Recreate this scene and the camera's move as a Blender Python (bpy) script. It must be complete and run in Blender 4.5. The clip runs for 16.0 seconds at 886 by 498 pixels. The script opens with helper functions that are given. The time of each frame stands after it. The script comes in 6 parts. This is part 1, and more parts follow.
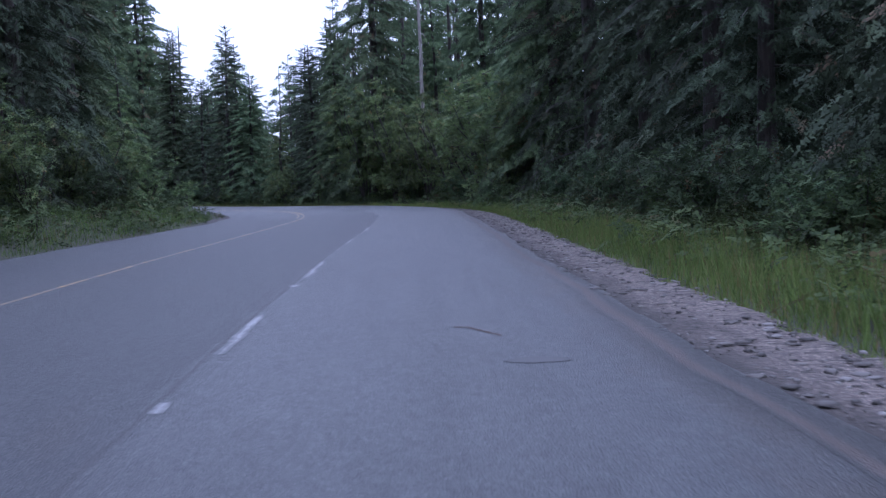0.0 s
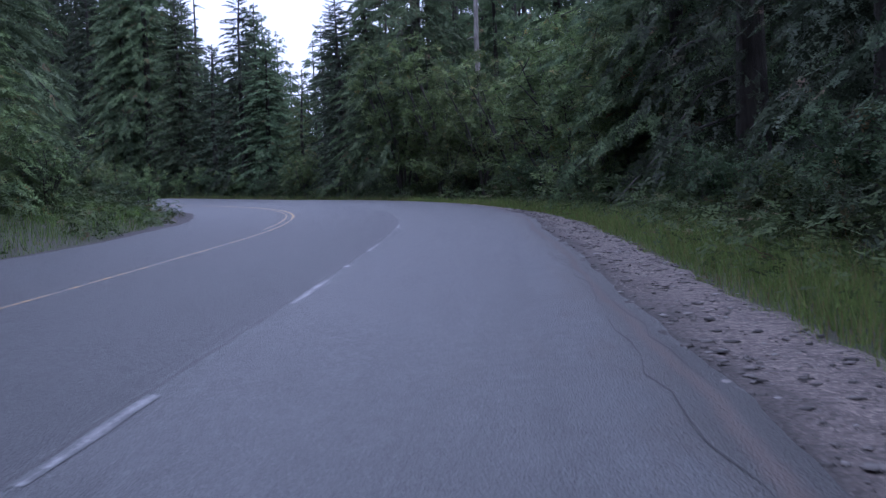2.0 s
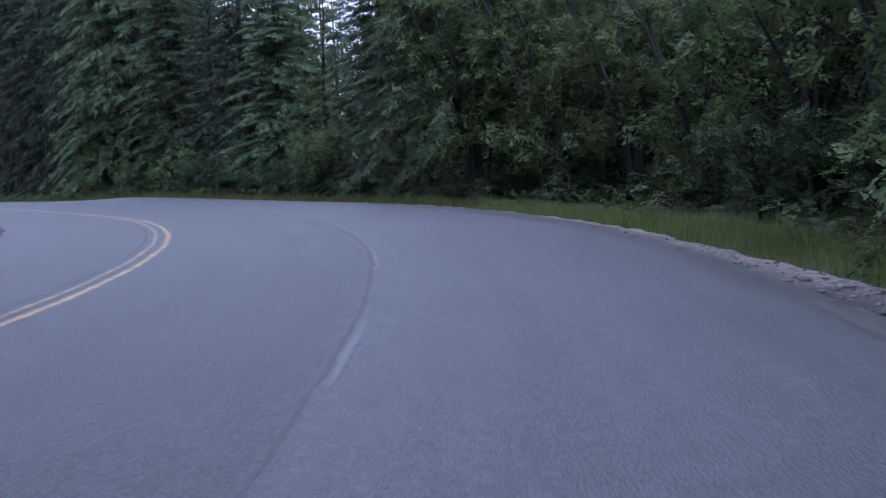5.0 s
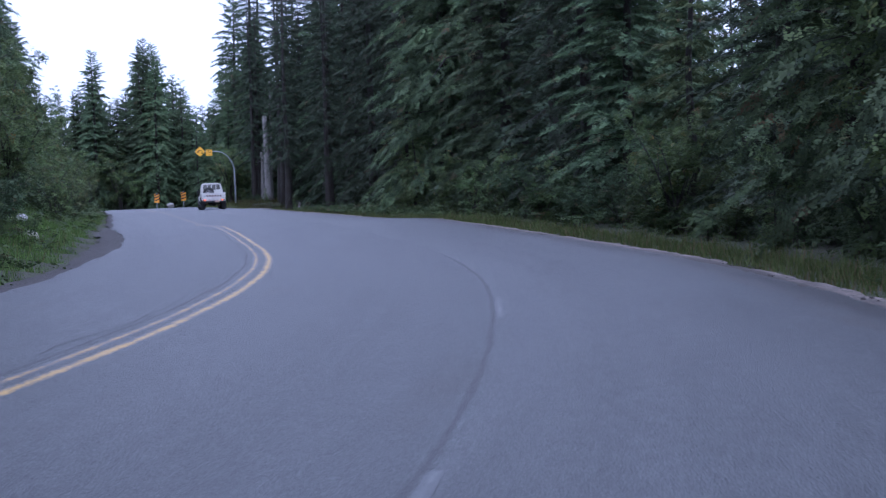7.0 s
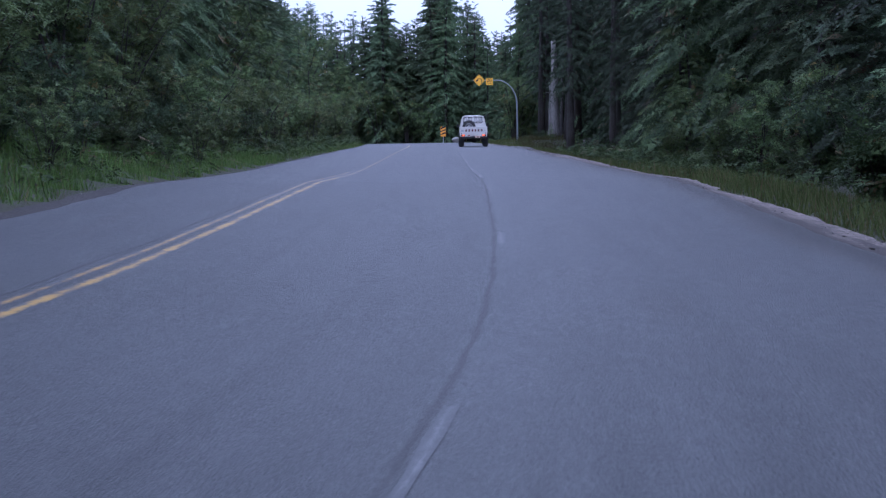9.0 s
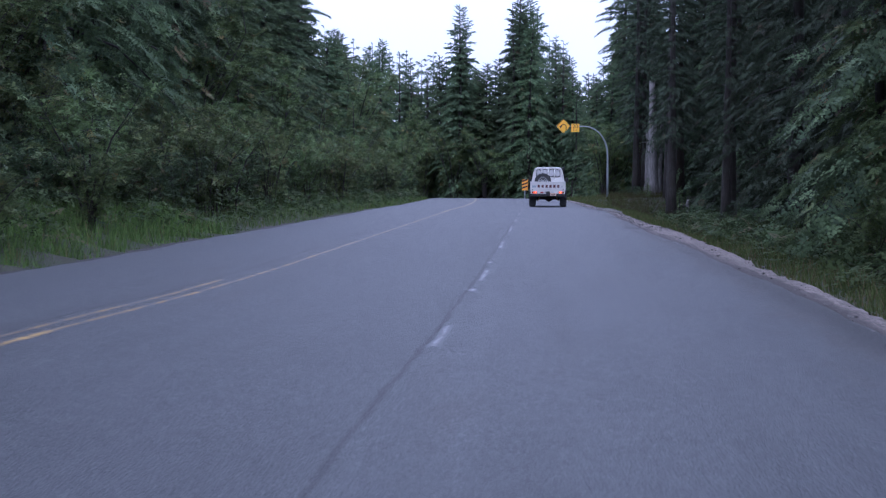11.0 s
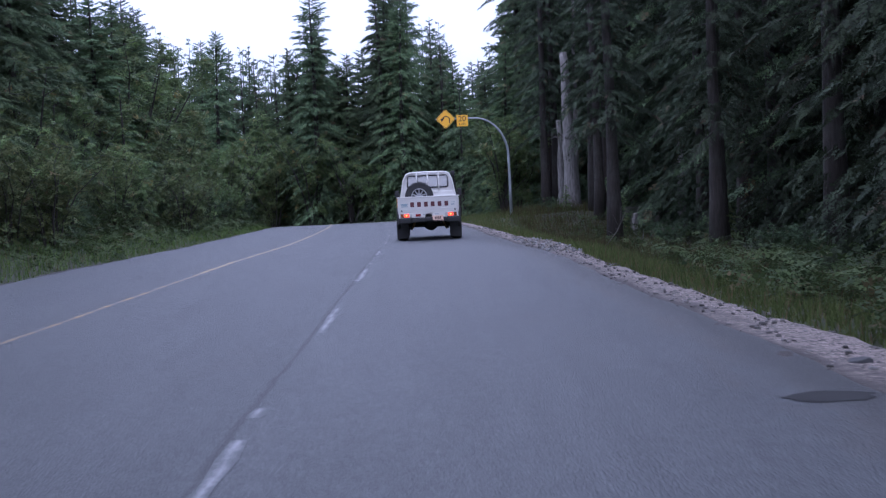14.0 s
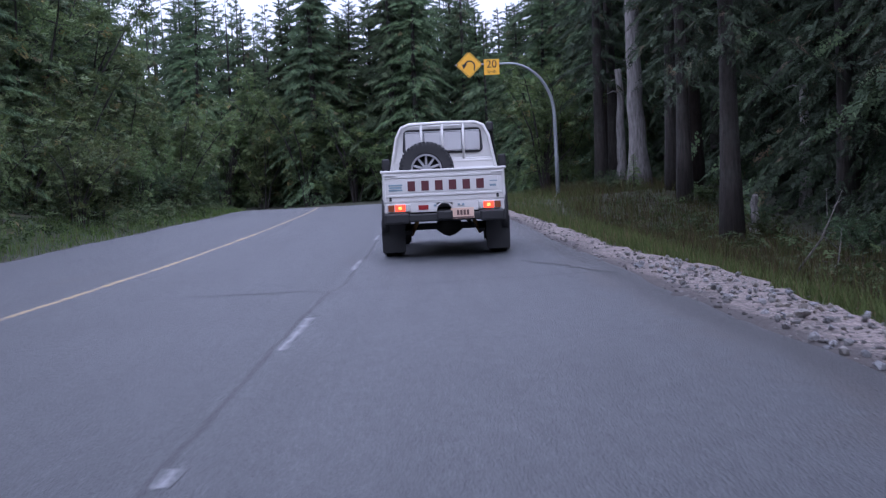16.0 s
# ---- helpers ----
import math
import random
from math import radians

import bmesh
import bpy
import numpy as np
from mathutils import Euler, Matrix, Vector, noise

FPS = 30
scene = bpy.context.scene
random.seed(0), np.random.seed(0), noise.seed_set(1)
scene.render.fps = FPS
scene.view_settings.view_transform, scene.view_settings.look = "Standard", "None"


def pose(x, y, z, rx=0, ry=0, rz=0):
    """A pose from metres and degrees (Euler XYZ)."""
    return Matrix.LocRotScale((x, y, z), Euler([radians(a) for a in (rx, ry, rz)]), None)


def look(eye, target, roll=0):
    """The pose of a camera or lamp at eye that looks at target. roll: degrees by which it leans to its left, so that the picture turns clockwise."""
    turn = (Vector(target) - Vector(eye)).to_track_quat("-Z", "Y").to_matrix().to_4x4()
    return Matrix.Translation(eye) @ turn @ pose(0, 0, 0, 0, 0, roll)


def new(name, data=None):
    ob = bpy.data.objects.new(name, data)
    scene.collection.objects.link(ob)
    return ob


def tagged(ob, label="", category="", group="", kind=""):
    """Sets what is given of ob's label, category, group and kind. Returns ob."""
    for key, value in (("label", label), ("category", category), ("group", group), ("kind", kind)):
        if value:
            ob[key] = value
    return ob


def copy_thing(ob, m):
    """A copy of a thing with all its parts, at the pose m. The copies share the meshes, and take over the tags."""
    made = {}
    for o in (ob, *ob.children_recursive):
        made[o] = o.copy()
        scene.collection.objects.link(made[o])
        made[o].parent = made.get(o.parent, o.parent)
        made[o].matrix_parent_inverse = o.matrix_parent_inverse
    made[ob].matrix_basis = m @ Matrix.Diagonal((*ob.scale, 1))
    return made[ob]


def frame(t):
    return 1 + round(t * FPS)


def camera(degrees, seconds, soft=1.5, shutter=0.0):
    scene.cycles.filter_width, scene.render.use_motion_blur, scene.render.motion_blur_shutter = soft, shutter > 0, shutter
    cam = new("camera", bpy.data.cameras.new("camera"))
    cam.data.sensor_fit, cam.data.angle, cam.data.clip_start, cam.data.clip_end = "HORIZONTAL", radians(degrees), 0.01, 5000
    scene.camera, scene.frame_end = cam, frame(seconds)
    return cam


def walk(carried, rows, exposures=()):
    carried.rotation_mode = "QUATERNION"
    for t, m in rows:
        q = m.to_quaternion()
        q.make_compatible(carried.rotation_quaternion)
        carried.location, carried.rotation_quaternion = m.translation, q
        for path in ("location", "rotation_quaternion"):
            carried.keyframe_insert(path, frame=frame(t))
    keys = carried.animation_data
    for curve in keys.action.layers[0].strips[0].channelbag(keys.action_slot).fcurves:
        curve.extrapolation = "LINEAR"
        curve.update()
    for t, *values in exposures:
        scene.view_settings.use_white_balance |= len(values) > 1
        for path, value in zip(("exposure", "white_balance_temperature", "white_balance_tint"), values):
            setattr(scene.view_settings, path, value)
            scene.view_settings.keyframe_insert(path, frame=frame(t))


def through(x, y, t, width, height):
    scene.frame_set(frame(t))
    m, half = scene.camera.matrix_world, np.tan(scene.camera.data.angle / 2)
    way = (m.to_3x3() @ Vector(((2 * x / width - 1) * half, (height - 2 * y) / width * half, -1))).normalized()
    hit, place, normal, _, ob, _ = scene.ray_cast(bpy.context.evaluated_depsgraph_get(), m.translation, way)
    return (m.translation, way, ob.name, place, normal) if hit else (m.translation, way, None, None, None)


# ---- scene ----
cam = camera(37.55, 16.0, soft=1.25, shutter=0.14)
PATH = [
    (0.0, pose(0.03, 0.00, 1.17, 87.04, 2.43, 0.10)),
    (0.5, pose(0.06, 4.84, 1.19, 86.77, 2.81, 0.48)),
    (1.0, pose(0.07, 9.66, 1.23, 87.76, 2.11, 1.59)),
    (1.5, pose(0.11, 14.40, 1.24, 86.37, 3.81, 1.86)),
    (2.0, pose(0.06, 18.96, 1.23, 86.52, 2.39, 2.84)),
    (2.5, pose(0.01, 23.53, 1.22, 86.61, 1.72, 3.51)),
    (3.0, pose(-0.14, 28.22, 1.26, 87.41, 2.58, 4.62)),
    (3.5, pose(-0.37, 32.94, 1.24, 87.33, 3.26, 4.84)),
    (4.0, pose(-0.68, 37.65, 1.21, 86.79, 3.68, 4.89)),
    (4.5, pose(-1.05, 42.31, 1.18, 86.17, 3.76, 5.46)),
    (5.0, pose(-1.45, 46.90, 1.12, 85.90, 3.42, 7.28)),
    (5.5, pose(-1.87, 51.36, 1.08, 86.38, 2.61, 11.03)),
    (6.0, pose(-2.29, 55.67, 1.09, 88.00, 1.23, 17.43)),
    (6.5, pose(-2.89, 59.80, 1.11, 86.99, 1.03, 21.98)),
    (7.0, pose(-3.70, 63.84, 1.15, 87.18, 2.00, 25.68)),
    (7.5, pose(-4.75, 67.80, 1.15, 86.21, 2.45, 31.53)),
    (8.0, pose(-6.14, 71.67, 1.14, 84.80, 0.17, 34.48)),
    (8.5, pose(-7.66, 75.45, 1.11, 84.82, 1.14, 38.25)),
    (9.0, pose(-9.62, 79.04, 1.07, 84.72, 0.72, 39.88)),
    (9.5, pose(-11.81, 82.59, 1.10, 85.11, 0.22, 41.54)),
    (10.0, pose(-14.21, 86.10, 1.15, 85.76, -0.21, 42.97)),
    (10.5, pose(-16.77, 89.60, 1.20, 86.45, -0.43, 43.91)),
    (11.0, pose(-19.48, 93.09, 1.24, 86.94, -0.32, 44.09)),
    (11.5, pose(-22.30, 96.60, 1.25, 87.01, 0.27, 43.27)),
    (12.0, pose(-25.19, 100.15, 1.22, 86.43, 1.48, 41.18)),
    (12.5, pose(-28.09, 103.73, 1.18, 87.04, 2.11, 41.63)),
    (13.0, pose(-30.99, 107.22, 1.17, 88.26, 1.12, 41.01)),
    (13.5, pose(-33.83, 110.70, 1.15, 87.14, 1.74, 40.88)),
    (14.0, pose(-36.78, 114.16, 1.15, 87.65, 2.61, 38.90)),
    (14.5, pose(-39.70, 117.66, 1.13, 87.61, 2.60, 40.13)),
    (15.0, pose(-42.56, 121.19, 1.11, 86.10, 3.52, 39.72)),
    (15.5, pose(-45.42, 124.66, 1.11, 86.29, 2.38, 39.75)),
    (16.0, pose(-48.35, 128.23, 1.13, 86.55, 2.65, 39.70)),
]
walk(cam, PATH, exposures=[(0.0, 0.09, 4880, 26), (3.0, 0.05, 4950, 27), (5.5, 0.22, 4920, 25), (6.5, 0.17, 4860, 25), (7.5, -0.04, 4810, 25), (9.0, -0.14, 4750, 26), (11.5, -0.08, 4910, 26), (13.5, -0.10, 4980, 26), (16.0, -0.02, 5170, 26)])

# ---- world and light: a bright overcast evening ----
world = bpy.data.worlds.new("overcast_sky")
scene.world = world
world.use_nodes = True
wn, wl = world.node_tree.nodes, world.node_tree.links
wn.clear()
sky = wn.new("ShaderNodeTexSky")
sky.sky_type, sky.sun_disc = "NISHITA", False
sky.sun_elevation, sky.sun_rotation = radians(42), radians(-130)
sky.air_density, sky.dust_density, sky.ozone_density = 1.0, 3.0, 1.5
sky_back = wn.new("ShaderNodeBackground")
sky_back.inputs["Strength"].default_value = 0.115
# the cloud layer: brightest overhead and a third as bright at the horizon
cloud_back, cloud_at, cloud_z, cloud_level = (wn.new("ShaderNode" + kind) for kind in ("Background", "TexCoord", "SeparateXYZ", "MapRange"))
cloud_back.inputs["Color"].default_value = (0.95, 0.95, 1.0, 1)
for slot, value in (("From Min", 0.0), ("From Max", 1.0), ("To Min", 1.35), ("To Max", 4.05)):
    cloud_level.inputs[slot].default_value = value
wl.new(cloud_at.outputs["Generated"], cloud_z.inputs[0])
wl.new(cloud_z.outputs[2], cloud_level.inputs[0])
wl.new(cloud_level.outputs[0], cloud_back.inputs["Strength"])
sky_mix = wn.new("ShaderNodeMixShader")
sky_mix.inputs[0].default_value = 0.72
sky_out = wn.new("ShaderNodeOutputWorld")
wl.new(sky.outputs[0], sky_back.inputs[0])
wl.new(sky_back.outputs[0], sky_mix.inputs[1])
wl.new(cloud_back.outputs[0], sky_mix.inputs[2])
wl.new(sky_mix.outputs[0], sky_out.inputs[0])

sun = new("sun", bpy.data.lights.new("sun", "SUN"))
sun.data.energy, sun.data.angle, sun.data.color = 1.2, radians(40), (1.0, 0.97, 0.93)
sun.matrix_world = look((0, 0, 60), (-50, 42, 0))

# ---- materials ----


class Graph:
    """A short hand for building a node material."""

    def __init__(self, name):
        self.mat = bpy.data.materials.new(name)
        self.mat.use_nodes = True
        self.nodes, self.links = self.mat.node_tree.nodes, self.mat.node_tree.links
        self.bsdf = self.nodes["Principled BSDF"]
        self.out = self.nodes["Material Output"]

    def node(self, kind, **values):
        n = self.nodes.new(kind)
        for key, value in values.items():
            n.inputs[key.replace("_", " ")].default_value = value
        return n

    def link(self, a, b):
        self.links.new(a, b)

    def coords(self, which="Object", scale=(1, 1, 1)):
        c, m = self.nodes.new("ShaderNodeTexCoord"), self.nodes.new("ShaderNodeMapping")
        m.inputs["Scale"].default_value = scale
        self.link(c.outputs[which], m.inputs[0])
        return m.outputs[0]

    def noise(self, at, scale, detail=4.0, rough=0.55):
        n = self.node("ShaderNodeTexNoise", Scale=scale, Detail=detail, Roughness=rough)
        self.link(at, n.inputs["Vector"])
        return n.outputs["Fac"]

    def cells(self, at, scale, what="Distance"):
        n = self.node("ShaderNodeTexVoronoi", Scale=scale)
        self.link(at, n.inputs["Vector"])
        return n.outputs[what]

    def ramp(self, fac, *stops):
        r = self.nodes.new("ShaderNodeValToRGB")
        while len(r.color_ramp.elements) < len(stops):
            r.color_ramp.elements.new(0.5)
        for e, (at, c) in zip(r.color_ramp.elements, stops):
            e.position, e.color = at, (*c, 1) if len(c) == 3 else c
        self.link(fac, r.inputs[0])
        return r.outputs[0]

    def level(self, fac, lo, hi, a=0.0, b=1.0):
        m = self.node("ShaderNodeMapRange")
        for k, v in zip(("From Min", "From Max", "To Min", "To Max"), (lo, hi, a, b)):
            m.inputs[k].default_value = v
        self.link(fac, m.inputs[0])
        return m.outputs[0]

    def mix(self, fac, a, b, kind="MIX"):
        m = self.nodes.new("ShaderNodeMix")
        m.data_type, m.blend_type = "RGBA", kind
        for slot, v in ((0, fac), (6, a), (7, b)):
            if isinstance(v, (int, float)):
                m.inputs[slot].default_value = v
            elif isinstance(v, tuple):
                m.inputs[slot].default_value = (*v, 1)
            else:
                self.link(v, m.inputs[slot])
        return m.outputs[2]

    def bump(self, height, strength=0.4, distance=0.02):
        b = self.node("ShaderNodeBump", Strength=strength, Distance=distance)
        self.link(height, b.inputs["Height"])
        self.link(b.outputs[0], self.bsdf.inputs["Normal"])

    def done(self, color=None, rough=0.6, metal=0.0):
        if isinstance(color, tuple):
            self.bsdf.inputs["Base Color"].default_value = (*color, 1)
        elif color is not None:
            self.link(color, self.bsdf.inputs["Base Color"])
        if isinstance(rough, (int, float)):
            self.bsdf.inputs["Roughness"].default_value = rough
        else:
            self.link(rough, self.bsdf.inputs["Roughness"])
        self.bsdf.inputs["Metallic"].default_value = metal
        return self.mat


def asphalt_color(g):
    """The grey of the road, how matt it is, and its relief: grit, blotches, wheel tracks, old lanes and dirty edges."""
    at, along = g.coords(), g.coords("UV", (1.3, 0.035, 1))
    fine, stone = g.noise(at, 55, 3, 0.7), g.cells(at, 80)
    clump, blotch, patch = g.noise(at, 13, 5, 0.75), g.noise(at, 6.5, 5, 0.65), g.noise(at, 0.55, 5)
    fleck, grain = g.noise(g.coords("UV", (26, 4.5, 1)), 1.0, 4, 0.7), g.noise(g.coords("UV", (3.0, 0.3, 1)), 1.0, 5, 0.65)
    streak, wide = g.noise(along, 2.2, 5, 0.6), g.noise(g.coords("UV", (0.45, 0.012, 1)), 1.6, 3)
    c = g.ramp(fine, (0.25, (0.0235, 0.0244, 0.0261)), (0.75, (0.0696, 0.0705, 0.0740)))
    c = g.mix(g.level(clump, 0.47, 0.56, 0.0, 0.65), c, (0.0940, 0.0948, 0.0974))
    c = g.mix(g.level(blotch, 0.47, 0.58, 0.0, 0.6), c, (0.0296, 0.0305, 0.0331))
    c = g.mix(g.level(patch, 0.38, 0.68, 0.0, 0.4), c, (0.0679, 0.0696, 0.0722))
    c = g.mix(g.level(streak, 0.48, 0.66, 0.0, 0.6), c, (0.0296, 0.0305, 0.0331))
    c = g.mix(g.level(wide, 0.45, 0.7, 0.0, 0.4), c, (0.0740, 0.0757, 0.0783))
    c = g.mix(g.level(stone, 0.0, 0.22, 0.55, 0.0), c, (0.0914, 0.0914, 0.0931))
    c = g.mix(g.level(fleck, 0.47, 0.60, 0.0, 0.38), c, (0.0974, 0.0983, 0.1018))
    c = g.mix(g.level(grain, 0.47, 0.64, 0.0, 0.32), c, (0.0296, 0.0305, 0.0331))
    # the older, darker inner lanes before the bend
    lane = g.nodes.new("ShaderNodeSeparateXYZ")
    g.link(g.coords("UV"), lane.inputs[0])
    old = g.mix(1.0, g.level(lane.outputs[0], 2.76, 2.84, 1.0, 0.0), g.level(lane.outputs[1], 48, 70, 0.9, 0.25), "MULTIPLY")
    c = g.mix(old, c, g.mix(0.6, c, (0.0200, 0.0210, 0.0240)))
    rust = g.noise(g.coords("UV", (1.0, 0.22, 1)), 0.9, 4)
    c = g.mix(g.level(rust, 0.62, 0.74, 0.0, 0.5), c, (0.0365, 0.0305, 0.0270))
    # brown dirt washed on to the outer lane's edge
    soil = g.mix(0.4, lane.outputs[0], g.level(g.noise(g.coords("UV", (2.2, 0.5, 1)), 1.6, 6, 0.7), 0, 1, 4.2, 7.2))
    c = g.mix(g.level(soil, 5.62, 5.95, 0.0, 0.6), c, (0.046, 0.035, 0.028))
    # damp grit along the broken outer edge
    band = g.nodes.new("ShaderNodeSeparateXYZ")
    g.link(g.coords("UV"), band.inputs[0])
    edge = g.mix(0.25, band.outputs[0], g.level(g.noise(g.coords("UV", (1, 0.3, 1)), 1.4, 5), 0, 1, 4.7, 6.3))
    c = g.mix(g.level(edge, 5.78, 5.92, 0.0, 0.75), c, (0.0209, 0.0200, 0.0200))
    c = g.mix(1.0, c, (0.715, 0.755, 0.765), "MULTIPLY")
    return c, g.mix(0.07, fine, old), g.mix(0.5, stone, clump)


def asphalt_material():
    g = Graph("weathered_asphalt")
    c, matt, relief = asphalt_color(g)
    g.bump(relief, 1.0, 0.018)
    return g.done(c, g.level(matt, 0.26, 0.68, 0.38, 0.78))


def across(g):
    """0 on the middle of a mark, 1 at its two edges."""
    uv, x = g.nodes.new("ShaderNodeUVMap"), g.nodes.new("ShaderNodeSeparateXYZ")
    uv.uv_map = "across"
    g.link(uv.outputs[0], x.inputs[0])
    n = g.nodes.new("ShaderNodeMath")
    n.operation = "PINGPONG"
    n.inputs[1].default_value = 0.5
    g.link(x.outputs[0], n.inputs[0])
    return g.level(n.outputs[0], 0.0, 0.5, 1.0, 0.0)


def paint_material(name, color, worn, rough=0.6):
    """Road paint, worn through to the asphalt in flakes and from its edges."""
    g = Graph(name)
    at = g.coords()
    road, matt, relief = asphalt_color(g)
    flakes = g.mix(0.45, g.noise(at, 2.3, 6, 0.7), g.noise(at, 26, 4, 0.7))
    gone = g.mix(0.14, flakes, across(g))
    c = g.mix(g.level(gone, worn - 0.06, worn + 0.07), color, road)
    c = g.mix(g.level(g.noise(at, 0.6, 3), 0.4, 0.8, 0.0, 0.35), c, road)
    g.bump(relief, 0.5, 0.01)
    return g.done(c, rough)


def seam_material(name, color, strength):
    """A seam or crack whose darkness fades out to both sides."""
    g = Graph(name)
    road, matt, relief = asphalt_color(g)
    rough_edge = g.mix(0.5, across(g), g.noise(g.coords(), 7, 6, 0.7))
    c = g.mix(g.level(rough_edge, 0.32, 0.62, strength, 0.0), road, color)
    g.bump(relief, 1.0, 0.018)
    return g.done(c, g.mix(g.level(rough_edge, 0.32, 0.62, strength, 0.0), g.level(matt, 0.26, 0.68, 0.38, 0.78), (0.67, 0.67, 0.67)))


def gravel_material(tone=0.5, bare=0.5):
    g = Graph("shoulder_gravel")
    at = g.coords()
    a, b = g.cells(at, 24, "Color"), g.cells(at, 24)
    shade = lambda v: tuple(tone * v * k for k in (1.14, 0.93, 0.82))
    c = g.ramp(a, (0.0, shade(0.10)), (0.5, shade(0.20)), (1.0, shade(0.36)))
    dirt = g.noise(g.coords("UV", (1.6, 0.22, 1)), 2.0, 6, 0.65)
    c = g.mix(g.level(dirt, bare + 0.06, bare + 0.18, 0.0, 0.8), c, shade(0.06))
    c = g.mix(g.level(g.noise(at, 9, 4), 0.5, 0.75, 0.0, 0.5), c, shade(0.30))
    rake = g.noise(g.coords("UV", (2.2, 10.0, 1)), 1.0, 5, 0.75)
    c = g.mix(g.level(rake, 0.50, 0.57, 0.0, 0.85), c, shade(0.06))
    c = g.mix(g.level(g.noise(at, 30, 2), 0.56, 0.62, 0.0, 0.8), c, shade(0.50))
    # tyre dirt lies in the band next to the asphalt
    band = g.nodes.new("ShaderNodeSeparateXYZ")
    g.link(g.coords("UV"), band.inputs[0])
    edge = g.mix(0.5, band.outputs[0], g.level(dirt, 0, 1, 5.9, 7.1))
    c = g.mix(g.level(edge, 6.42, 6.58, 0.92, 0.0), c, shade(0.05))
    g.bump(b, 0.7, 0.03)
    return g.done(c, 0.85)


def soil_material():
    g = Graph("forest_floor_soil")
    at = g.coords()
    n, m = g.noise(at, 1.3, 6), g.noise(at, 22, 5)
    c = g.ramp(m, (0.3, (0.020, 0.017, 0.011)), (0.6, (0.034, 0.036, 0.017)), (0.8, (0.046, 0.040, 0.026)))
    c = g.mix(g.level(n, 0.45, 0.7, 0.0, 0.7), c, (0.026, 0.040, 0.014))
    g.bump(m, 0.8, 0.06)
    return g.done(c, 0.95)


def leaf_material(name, dark, light, dry=(0.12, 0.09, 0.04), dryness=0.04, through=0.28, rough=0.75, cut=""):
    """Leaves, or sprays cut into needle sprigs or into clustered leaves."""
    g = Graph(name)
    geo, info = g.nodes.new("ShaderNodeNewGeometry"), g.nodes.new("ShaderNodeObjectInfo")
    island = geo.outputs["Random Per Island"]
    c = g.ramp(island, (0.0, dark), (0.97 - dryness, light), (1.0 - dryness, dry))
    tone = g.noise(g.coords("Object"), 1.7, 4)
    c = g.mix(g.level(tone, 0.38, 0.66, 0.0, 0.45), c, dark)
    hue = g.node("ShaderNodeHueSaturation")
    g.link(g.level(info.outputs["Random"], 0, 1, 0.485, 0.515), hue.inputs["Hue"])
    g.link(g.level(info.outputs["Random"], 0, 1, 0.75, 1.25), hue.inputs["Value"])
    g.link(c, hue.inputs["Color"])
    g.done(hue.outputs[0], rough)
    g.bsdf.inputs["Specular IOR Level"].default_value = 0.12
    shine, both = g.nodes.new("ShaderNodeBsdfTranslucent"), g.nodes.new("ShaderNodeMixShader")
    both.inputs[0].default_value = through
    g.link(hue.outputs[0], shine.inputs[0])
    g.link(g.bsdf.outputs[0], both.inputs[1])
    g.link(shine.outputs[0], both.inputs[2])
    surface = both.outputs[0]
    if cut:
        def math_(kind, a, b):
            n = g.nodes.new("ShaderNodeMath")
            n.operation = kind
            for slot, v in enumerate((a, b)):
                if isinstance(v, (int, float)):
                    n.inputs[slot].default_value = v
                elif v is not None:
                    g.link(v, n.inputs[slot])
            return n.outputs[0]

        if cut == "needles":
            uv = g.nodes.new("ShaderNodeSeparateXYZ")
            g.link(g.coords("UV"), uv.inputs[0])
            wide = math_("DIVIDE", math_("MULTIPLY", math_("ABSOLUTE", math_("SUBTRACT", uv.outputs[0], 0.5), None), 2.0), math_("SUBTRACT", 1.03, uv.outputs[1]))
            move = g.nodes.new("ShaderNodeVectorMath")
            move.operation = "ADD"
            g.link(g.coords("UV", (7.0, 10.0, 1)), move.inputs[0])
            g.link(math_("MULTIPLY", island, 37.0), move.inputs[1])
            tuft = g.node("ShaderNodeTexVoronoi", Scale=1.0)
            g.link(move.outputs[0], tuft.inputs["Vector"])
            mask = math_("LESS_THAN", tuft.outputs["Distance"], math_("SUBTRACT", 0.59, math_("MULTIPLY", wide, 0.24)))
            tone_ = g.level(tuft.outputs["Color"], 0, 1, 0.7, 1.25)
            shade = g.node("ShaderNodeHueSaturation")
            g.link(hue.outputs[0], shade.inputs["Color"])
            g.link(tone_, shade.inputs["Value"])
            g.link(shade.outputs[0], g.bsdf.inputs["Base Color"])
            g.link(shade.outputs[0], shine.inputs[0])
        else:
            move = g.nodes.new("ShaderNodeVectorMath")
            move.operation = "ADD"
            g.link(g.coords("UV"), move.inputs[0])
            g.link(math_("MULTIPLY", island, 37.0), move.inputs[1])
            mask = math_("LESS_THAN", g.cells(move.outputs[0], 5.5), 0.46)
        clear, leaf = g.nodes.new("ShaderNodeBsdfTransparent"), g.nodes.new("ShaderNodeMixShader")
        g.link(mask, leaf.inputs[0])
        g.link(clear.outputs[0], leaf.inputs[1])
        g.link(surface, leaf.inputs[2])
        surface = leaf.outputs[0]
    g.link(surface, g.out.inputs[0])
    return g.mat


